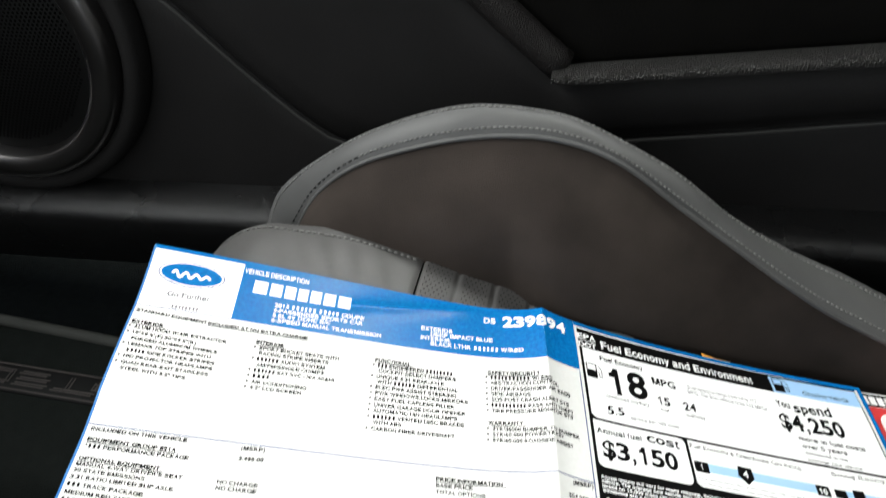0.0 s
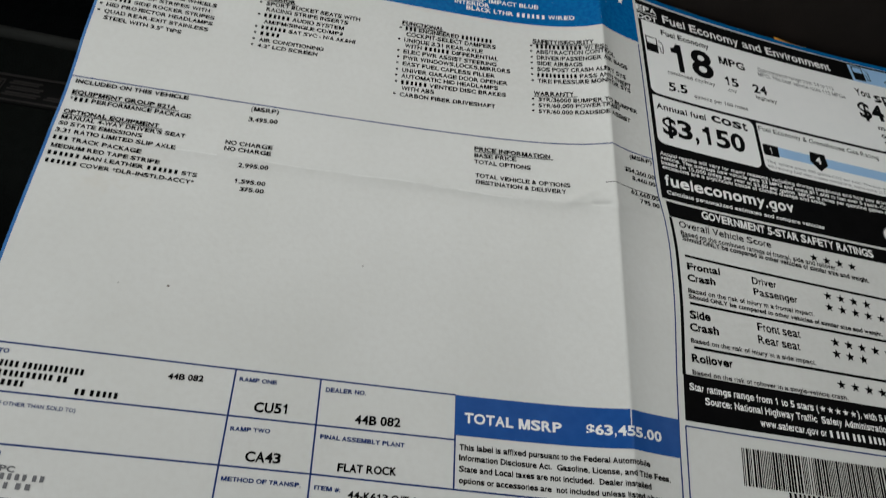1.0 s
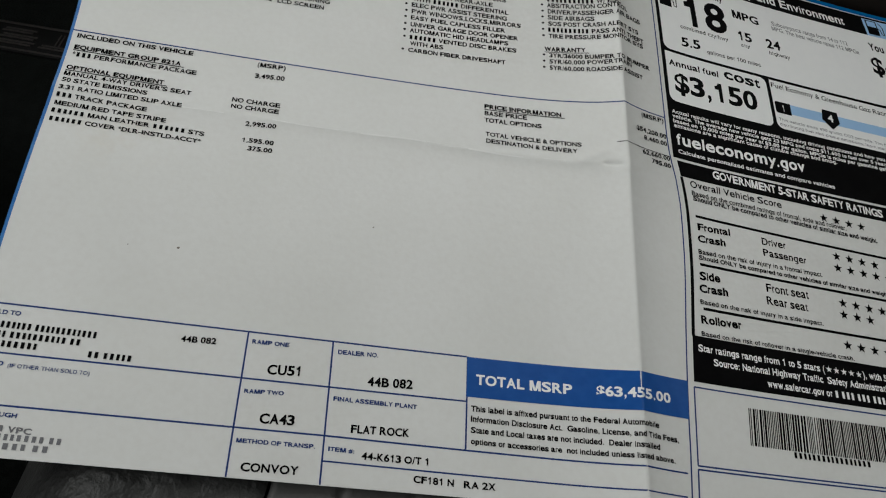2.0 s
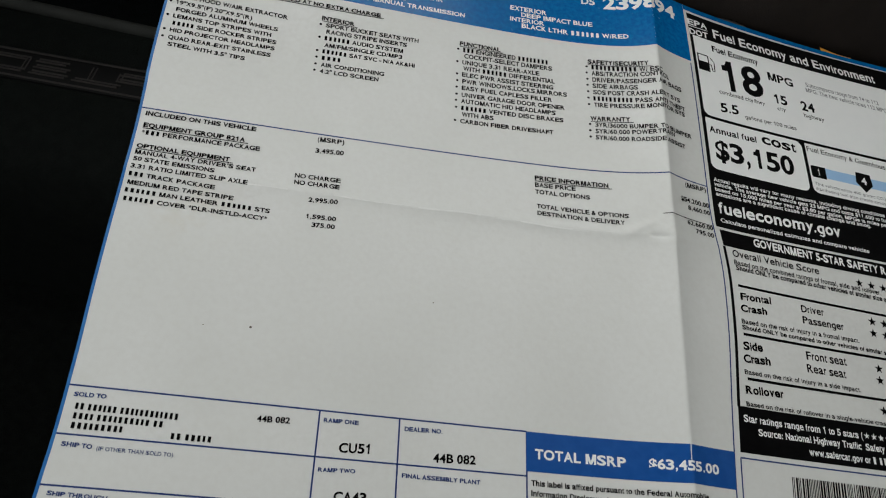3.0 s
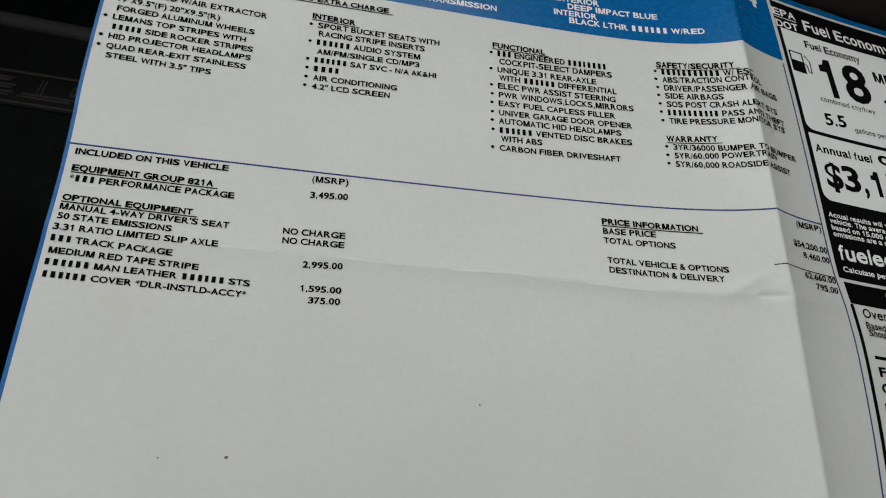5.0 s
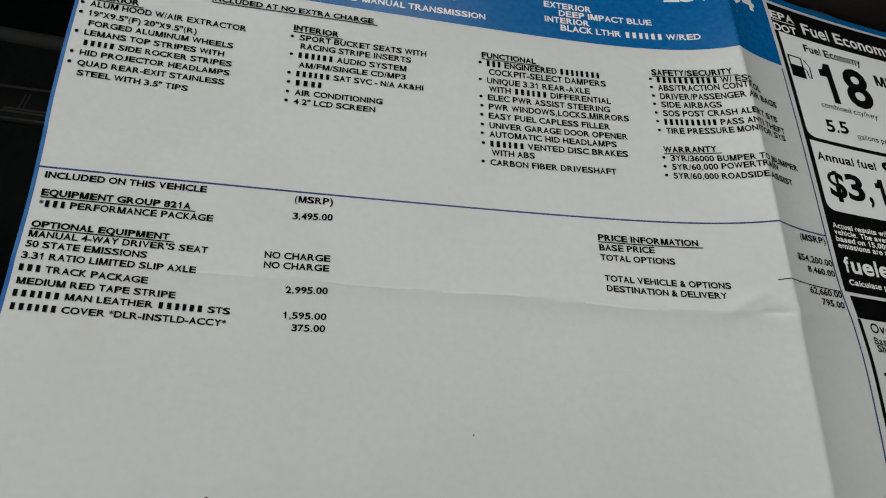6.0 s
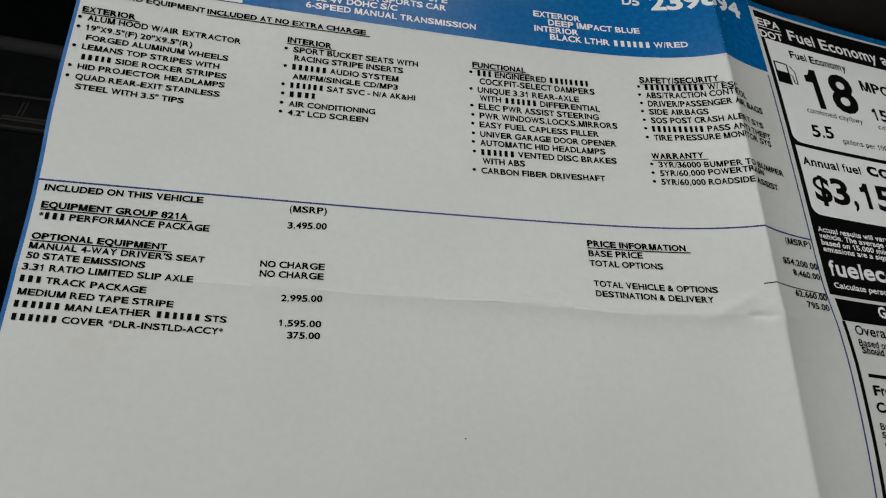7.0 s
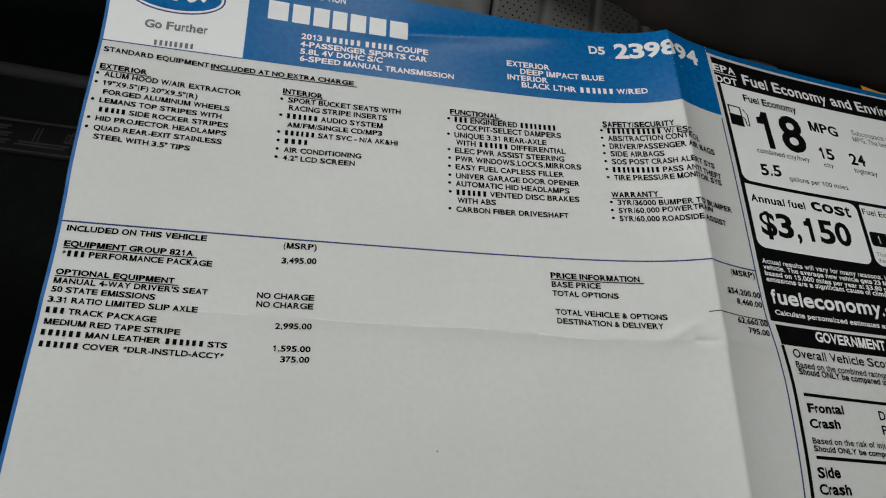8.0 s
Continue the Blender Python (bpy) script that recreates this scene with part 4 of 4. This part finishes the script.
line("[11] W/ ESC", -25.8, 48.0, 1.8, 47.5, 2.5, BLACK, bullet=True)
line("ABS/TRACTION CONTROL", -25.9, 44.9, 4.8, 45.2, 2.5, BLACK, bullet=True)
line("DRIVER/PASSENGER AIR BAGS", -25.7, 41.7, 10.6, 41.7, 2.5, BLACK, bullet=True)
line("SIDE AIRBAGS", -25.8, 38.7, -8.3, 38.6, 2.4, BLACK, bullet=True)
line("SOS POST CRASH ALERT SYS", -25.7, 35.5, 9.3, 35.8, 2.4, BLACK, bullet=True)
line("[10] PASS ANTI THEFT", -25.7, 32.4, 11.3, 32.2, 2.4, BLACK, bullet=True)
line("TIRE PRESSURE MONITOR SYS", -25.6, 29.3, 10.9, 29.6, 2.3, BLACK, bullet=True)
line("WARRANTY", -27.3, 22.7, -12.2, 23.1, 2.3, BLACK, under=True)
line("3YR/36000 BUMPER TO BUMPER", -25.6, 19.9, 13.0, 19.9, 2.2, BLACK, bullet=True)
line("5YR/60,000 POWERTRAIN", -25.6, 16.9, 4.6, 17.6, 2.2, BLACK, bullet=True)
line("5YR/60,000 ROADSIDE ASSIST", -25.6, 14.0, 9.3, 14.0, 2.2, BLACK, bullet=True)
line("EXTERIOR", -59.1, 73.1, -43.6, 73.5, 2.6, WHITE)
line("DEEP IMPACT BLUE", -54.4, 70.3, -24.3, 70.9, 2.6, WHITE)
line("INTERIOR", -59.1, 67.3, -44.7, 67.7, 2.5, WHITE)
line("BLACK LTHR [6] W/RED", -54.2, 64.6, -10.0, 65.3, 2.6, WHITE)
line("D5", -28.4, 83.3, -22.5, 83.3, 3.7, WHITE, weight=0.03)
line("239894", -19.1, 81.5, 12.7, 82.2, 7.3, WHITE, weight=0.036)
line("EPA", 19.3, 83.1, 29.3, 83.7, 3.5, WHITE)
line("DOT", 19.5, 77.5, 29.1, 78.2, 3.4, WHITE)
line("INCLUDED ON THIS VEHICLE", -186.5, -3.4, -149.5, -3.1, 2.0, BLACK, weight=0.036)
line("EQUIPMENT GROUP 821A", -186.3, -8.2, -152.6, -8.2, 2.0, BLACK, under=True)
line("*[3] PERFORMANCE PACKAGE", -186.2, -11.2, -147.1, -11.0, 2.0, BLACK)
line("OPTIONAL EQUIPMENT", -186.6, -16.7, -156.3, -17.0, 1.9, BLACK, under=True)
line("MANUAL 4-WAY DRIVER'S SEAT", -186.6, -19.3, -147.2, -19.7, 1.9, BLACK)
line("50 STATE EMISSIONS", -186.6, -21.9, -160.4, -22.3, 1.9, BLACK)
line("3.31 RATIO LIMITED SLIP AXLE", -186.8, -24.9, -149.1, -25.2, 1.9, BLACK)
line("[3] TRACK PACKAGE", -186.7, -27.8, -159.2, -28.7, 1.8, BLACK)
line("MEDIUM RED TAPE STRIPE", -186.5, -31.0, -152.7, -31.8, 1.8, BLACK)
line("[6] MAN LEATHER [6] STS", -186.6, -34.0, -140.3, -34.8, 1.8, BLACK)
line("[6] COVER *DLR-INSTLD-ACCY*", -186.4, -37.2, -140.9, -37.8, 1.8, BLACK)
line("(MSRP)", -128.2, -3.4, -118.8, -3.2, 2.1, BLACK)
line("3,495.00", -128.4, -8.3, -118.6, -7.7, 2.1, BLACK)
line("NO CHARGE", -134.1, -19.6, -118.5, -19.3, 2.0, BLACK)
line("NO CHARGE", -134.0, -22.3, -118.6, -22.0, 2.0, BLACK)
line("2,995.00", -128.4, -28.4, -118.6, -27.9, 1.9, BLACK)
line("1,595.00", -128.4, -34.8, -118.5, -34.5, 1.9, BLACK)
line("375.00", -126.3, -37.8, -118.6, -37.5, 1.9, BLACK)
line("PRICE INFORMATION", -49.3, -6.9, -21.9, -7.2, 2.1, BLACK, under=True)
line("BASE PRICE", -49.2, -9.9, -34.1, -9.8, 2.1, BLACK)
line("TOTAL OPTIONS", -49.2, -12.8, -28.9, -12.9, 2.0, BLACK)
line("TOTAL VEHICLE & OPTIONS", -48.7, -18.8, -15.2, -19.6, 2.0, BLACK)
line("DESTINATION & DELIVERY", -48.5, -21.7, -16.8, -22.5, 2.0, BLACK)
line("(MSRP)", 7.4, -3.4, 16.9, -2.8, 2.2, BLACK)
line("$54,200.00", 4.7, -10.0, 17.5, -9.6, 2.2, BLACK)
line("8,460.00", 7.7, -13.0, 17.5, -12.7, 2.1, BLACK)
line("62,660.00", 6.6, -19.4, 18.2, -18.8, 2.1, BLACK)
line("795.00", 10.2, -22.1, 18.2, -21.9, 2.1, BLACK)
line("SOLD TO", -185.2, -102.2, -176.5, -102.1, 1.4, NAVY)
line("[2] [6] [12]", -184.0, -105.8, -156.2, -106.2, 2.0, BLACK)
line("[4] [10] [2]", -183.9, -108.5, -159.9, -108.7, 1.9, BLACK)
line("[9]", -183.8, -111.2, -170.3, -111.2, 1.9, BLACK)
line("[2] [5]", -157.0, -111.7, -146.0, -111.7, 1.9, BLACK)
line("44B 082", -134.2, -104.4, -124.7, -104.1, 2.0, BLACK)
line("SHIP TO", -185.1, -116.2, -177.0, -116.4, 1.4, NAVY)
line("(IF OTHER THAN SOLD TO)", -175.8, -116.6, -155.4, -116.6, 1.2, NAVY, weight=0.004)
line("SHIP THROUGH", -185.5, -129.3, -170.1, -129.6, 1.3, NAVY)
line("[7] VPC", -184.6, -132.8, -165.6, -133.5, 1.7, GREY)
line("[5] [8] [2]", -184.6, -135.3, -158.1, -135.3, 1.7, GREY)
line("[9] [2]", -184.5, -137.6, -160.8, -137.5, 1.7, GREY)
line("RAMP ONE", -115.0, -102.6, -104.6, -102.5, 1.4, NAVY)
line("CU51", -109.7, -111.1, -100.7, -110.7, 2.9, BLACK)
line("DEALER NO.", -90.7, -102.9, -79.1, -102.6, 1.5, NAVY)
line("44B 082", -81.5, -111.4, -68.5, -110.9, 2.7, BLACK)
line("RAMP TWO", -115.0, -117.0, -104.3, -116.6, 1.3, NAVY)
line("CA43", -109.8, -124.9, -100.4, -124.6, 2.8, BLACK)
line("FINAL ASSEMBLY PLANT", -90.6, -116.6, -66.9, -116.6, 1.4, NAVY)
line("FLAT ROCK", -84.9, -125.1, -68.6, -124.7, 2.5, BLACK)
line("METHOD OF TRANSP.", -115.0, -130.5, -94.1, -130.3, 1.3, NAVY)
line("CONVOY", -112.8, -137.8, -97.7, -137.6, 2.5, BLACK)
line("ITEM #:", -90.5, -130.5, -83.4, -130.6, 1.3, NAVY)
line("44-K613 O/T 1", -81.3, -132.0, -62.8, -132.0, 2.2, BLACK)
line("CF181 N", -66.6, -136.9, -55.3, -137.1, 2.1, BLACK)
line("TOTAL MSRP", -49.9, -107.5, -20.7, -107.8, 3.1, WHITE, weight=0.032)
line("$63,455.00", -13.4, -107.6, 10.3, -107.5, 3.1, WHITE, weight=0.032)
line("This label is affixed pursuant to the Federal Automobile", -51.1, -115.6, 5.4, -115.8, 1.9, BLACK)
line("Information Disclosure Act.  Gasoline, License, and Title Fees,", -51.1, -118.6, 12.0, -119.2, 1.9, BLACK)
line("State and Local taxes are not included.  Dealer installed", -51.0, -121.8, 5.2, -122.3, 1.9, BLACK)
line("options or accessories are  not included unless listed above.", -50.9, -125.0, 10.2, -125.5, 1.8, BLACK)
line("Fuel Economy", 29.9, 71.3, 53.2, 71.4, 3.4, BLACK)
line("Fuel Economy and Environment", 32.0, 79.9, 117.0, 80.1, 5.2, WHITE, weight=0.02)
line("Fuel Economy & Greenhouse Gas Rating", 68.8, 29.8, 125.8, 29.1, 2.4, BLACK, weight=0.008)
line("Gasoline Vehicle", 145.4, 79.5, 172.0, 79.8, 2.7, BLACK, weight=0.008)
line("$4,250", 124.3, 52.9, 160.3, 54.2, 10.0, BLACK, weight=0.03)
line("You", 126.2, 67.4, 133.7, 67.3, 4.6, BLACK)
line("spend", 135.4, 65.4, 157.1, 66.8, 6.1, BLACK, weight=0.026)
line("more in fuel costs", 131.4, 47.5, 168.0, 47.8, 2.7, BLACK)
line("over 5 years", 131.7, 43.0, 156.3, 43.4, 2.7, BLACK)
line("compared to the", 132.0, 39.4, 154.7, 39.4, 2.0, BLACK, weight=0.008)
line("average new vehicle", 131.9, 35.6, 161.3, 35.6, 1.9, BLACK, weight=0.008)
line("Smog Rating", 141.8, 29.3, 170.6, 30.6, 2.1, BLACK, weight=0.008)
line("18", 33.3, 51.2, 52.9, 52.5, 16.6, BLACK, weight=0.026)
line("MPG", 56.9, 64.2, 69.5, 63.8, 4.7, BLACK)
line("15", 57.8, 51.7, 64.1, 51.8, 5.1, BLACK)
line("city", 58.2, 48.0, 62.4, 48.2, 1.9, BLACK, weight=0.008)
line("24", 71.0, 51.5, 77.8, 51.7, 5.2, BLACK)
line("highway", 71.5, 47.9, 81.5, 48.0, 2.2, BLACK, weight=0.008)
line("combined city/hwy", 30.0, 48.4, 52.2, 48.6, 2.1, BLACK, weight=0.008)
line("5.5", 29.4, 38.6, 38.1, 39.6, 4.8, BLACK)
line("gallons per 100 miles", 40.9, 38.6, 65.8, 39.3, 2.0, BLACK, weight=0.008)
line("Subcompacts range from 14 to 112", 76.3, 66.4, 114.6, 66.4, 2.4, GREY, weight=0.008)
line("MPG. The best vehicle rates 112 MPGe", 75.8, 63.2, 119.4, 62.6, 2.4, GREY, weight=0.008)
line("Annual fuel", 22.3, 26.7, 44.4, 27.4, 3.0, BLACK)
line("cost", 47.0, 27.8, 63.3, 27.3, 4.9, BLACK, weight=0.026)
line("$3,150", 23.9, 14.3, 60.6, 15.4, 9.2, BLACK, weight=0.03)
line("emissions are a significant cause of climate change and smog.", 21.4, -2.9, 92.8, -1.7, 1.7, WHITE, weight=0.024)
line("fueleconomy", 21.9, -10.4, 64.5, -9.4, 4.9, WHITE, weight=0.026)
line(".gov", 64.7, -9.4, 77.1, -9.1, 4.9, WHITE, weight=0.026)
line("Calculate personalized estimates and compare vehicles", 22.1, -14.1, 89.4, -13.7, 1.7, WHITE, weight=0.024)
line("GOVERNMENT 5-STAR SAFETY RATINGS", 35.6, -21.4, 109.2, -22.3, 3.4, WHITE, weight=0.03)
line("Overall Vehicle Score", 25.6, -27.5, 63.5, -27.6, 2.8, BLACK, weight=0.016)
line("Based on the combined ratings of frontal, side and rollover.", 25.9, -30.7, 90.7, -31.4, 2.0, BLACK, weight=0.016)
line("Should ONLY be compared to other vehicles of similar size and weight.", 26.3, -32.8, 103.9, -34.1, 2.0, BLACK)
line("Frontal", 26.8, -44.4, 39.8, -43.9, 2.8, BLACK, weight=0.036)
line("Crash", 26.4, -49.0, 37.4, -48.5, 2.8, BLACK, weight=0.036)
line("Driver", 52.6, -44.6, 62.4, -44.5, 2.8, BLACK, weight=0.016)
line("Passenger", 52.5, -49.0, 70.2, -48.9, 2.8, BLACK, weight=0.016)
line("Based on the risk of injury in a frontal impact.", 26.1, -53.5, 76.2, -52.9, 1.8, BLACK, weight=0.016)
line("Side", 25.5, -63.3, 33.5, -62.9, 3.1, BLACK, weight=0.036)
line("Crash", 25.0, -67.9, 36.0, -67.5, 3.0, BLACK, weight=0.036)
line("Front seat", 51.6, -62.9, 68.5, -62.7, 3.2, BLACK, weight=0.016)
line("Rear seat", 51.1, -67.6, 67.4, -67.5, 3.1, BLACK, weight=0.016)
line("Based on the risk of injury in a side impact.", 24.8, -72.1, 72.7, -71.9, 1.7, BLACK, weight=0.016)
line("Rollover", 24.4, -79.0, 39.6, -78.5, 2.9, BLACK, weight=0.036)
line("Based on the risk of rollover in a single-vehicle crash.", 24.0, -83.3, 82.8, -83.0, 1.6, BLACK, weight=0.016)
line("Actual results will vary for many reasons, including driving conditions and how you drive and maintain your", 21.2, 3.5, 145.0, 5.5, 1.7, WHITE, weight=0.024)
line("vehicle. The average new vehicle gets 23 MPG and costs $11,600 to fuel over 5 years. Cost estimates are", 21.2, 1.4, 140.0, 3.0, 1.7, WHITE, weight=0.024)
line("based on 15,000 miles per year at $3.80 per gallon. MPGe is miles per gasoline gallon equivalent. Vehicle", 21.3, -0.8, 142.0, 0.7, 1.7, WHITE, weight=0.024)
line("This vehicle emits 490 grams CO2 per mile. The best emits 0 grams per mile", 69.4, 13.4, 146.0, 12.8, 1.4, GREY, weight=0.004)
line("distributing fuel also create emissions; learn more at fueleconomy.gov.", 69.4, 11.0, 141.0, 10.6, 1.4, GREY, weight=0.004)
line("Should ONLY be compared to other vehicles of similar size and weight.", 26.0, -55.7, 103.9, -55.9, 1.7, BLACK)
line("Star ratings range from 1 to 5 stars (", 22.2, -88.8, 69.8, -88.9, 2.4, WHITE, weight=0.026)
line("), with 5 being the highest.", 84.8, -88.8, 118.0, -88.9, 2.4, WHITE, weight=0.026)
line("Source: National Highway Traffic  Safety Administration (NHTSA).", 27.4, -92.9, 109.5, -92.6, 2.4, WHITE, weight=0.026)
line("www.safercar.gov or [1] [3] [3] [4]", 46.6, -97.1, 93.2, -97.2, 2.4, WHITE, weight=0.026)
line("[17]", 52.5, -119.1, 80.2, -119.1, 1.9, BLACK, weight=0.016)
line("1", 72.1, 18.4, 72.7, 18.4, 3.2, WHITE, weight=0.02, lift=0.2)
line("4", 93.2, 18.9, 95.8, 18.9, 3.6, WHITE, lift=0.2)
line("10", 132.0, 18.0, 136.0, 18.0, 3.0, WHITE, lift=0.2)
line("RA 2X", -52.5, -137.2, -43.5, -137.2, 2.1, BLACK)
stroke("underline", [(19.6, 82.3), (29.2, 82.8)], 0.35, WHITE, TOP)
set_lines()

# pale strokes along the old fold, painting the highlight on its ridge
rng = random.Random(4)
u = -150.0
while u < -28:
    end = u + rng.uniform(5, 16)
    if not -134 < (u + end) / 2 < -120:
        stroke("fold_glint", [(q, crease_at(q) + 0.35) for q in steps(u, end, 1.0)], rng.uniform(0.45, 0.75), FOLD_LIGHT, 0.03)
    u = end + rng.uniform(-0.4, 0.6)

# specks on the blank part of the sheet
for u, v, r in ((-140.3, -75.6, 0.38), (-84.0, -59.9, 0.22), (-154.3, -76.5, 0.18)):
    outline("speck", [(u + r * math.cos(a * math.tau / 9) * (1 + 0.3 * (a % 2)), v + r * math.sin(a * math.tau / 9)) for a in range(9)], SPECK, INK)

# worn ink along the fold
rng = random.Random(9)
for v0, v1, n in ((62, 93, 22),):
    for k in range(n):
        v, u, r = rng.uniform(v0, v1), rng.uniform(-0.2, 0.2) - 0.9 * (v0 < 0), rng.uniform(0.04, 0.1)
        outline("worn_spot", [(u + r * math.cos(a * math.tau / 7), v + 2 * r * math.sin(a * math.tau / 7)) for a in range(7)], PALE_BLUE, 0.16)

# ---- the second leaflet and the tab under the sticker ----
leaflet = tagged(new("leaflet"), "white leaflet with black and red print under the sticker", "leaflet")
leaflet.matrix_world = STICKER @ Matrix.Translation((0, 0, -0.0035))
us, vs = steps(172, 262, 5), steps(-30, 93, 5)
part("leaflet_sheet", grid(lambda r, c: lay(us[c], vs[r]), len(vs), len(us)), PAPER, leaflet, "white paper")
patch("leaflet_heading", 172, 262, 83.3, 92.0, BLACK, INK, parent=leaflet)
for k in range(8):
    patch("leaflet_letter_block", 184.6 + 4.6 * k, 188.3 + 4.6 * k, 84.6, 90.4, WHITE, OVER, parent=leaflet)
patch("leaflet_red_field", 172, 240, 48, 83, RED, INK, parent=leaflet)
patch("leaflet_white_shape", 172, 186, 59, 80.5, WHITE, OVER, corners=(0, 2, 7, 0), parent=leaflet)
patch("leaflet_white_shape", 189.5, 203, 57, 79, WHITE, OVER, corners=(3, 3, 5, 7), parent=leaflet)

tab = tagged(new("orange_tab"), "small orange tab peeping out from under the sticker", "tab")
tab.matrix_world = STICKER @ Matrix.Translation((0, 0, -0.0008))
us, vs = steps(92.5, 109, 2), steps(84, 97.2, 2)
part("tab_sheet", grid(lambda r, c: lay(us[c], vs[r] - 3.6 * (us[c] - 92.5) / 16 * (r == len(vs) - 1)), len(vs), len(us)), ORANGE, tab, "orange plastic")
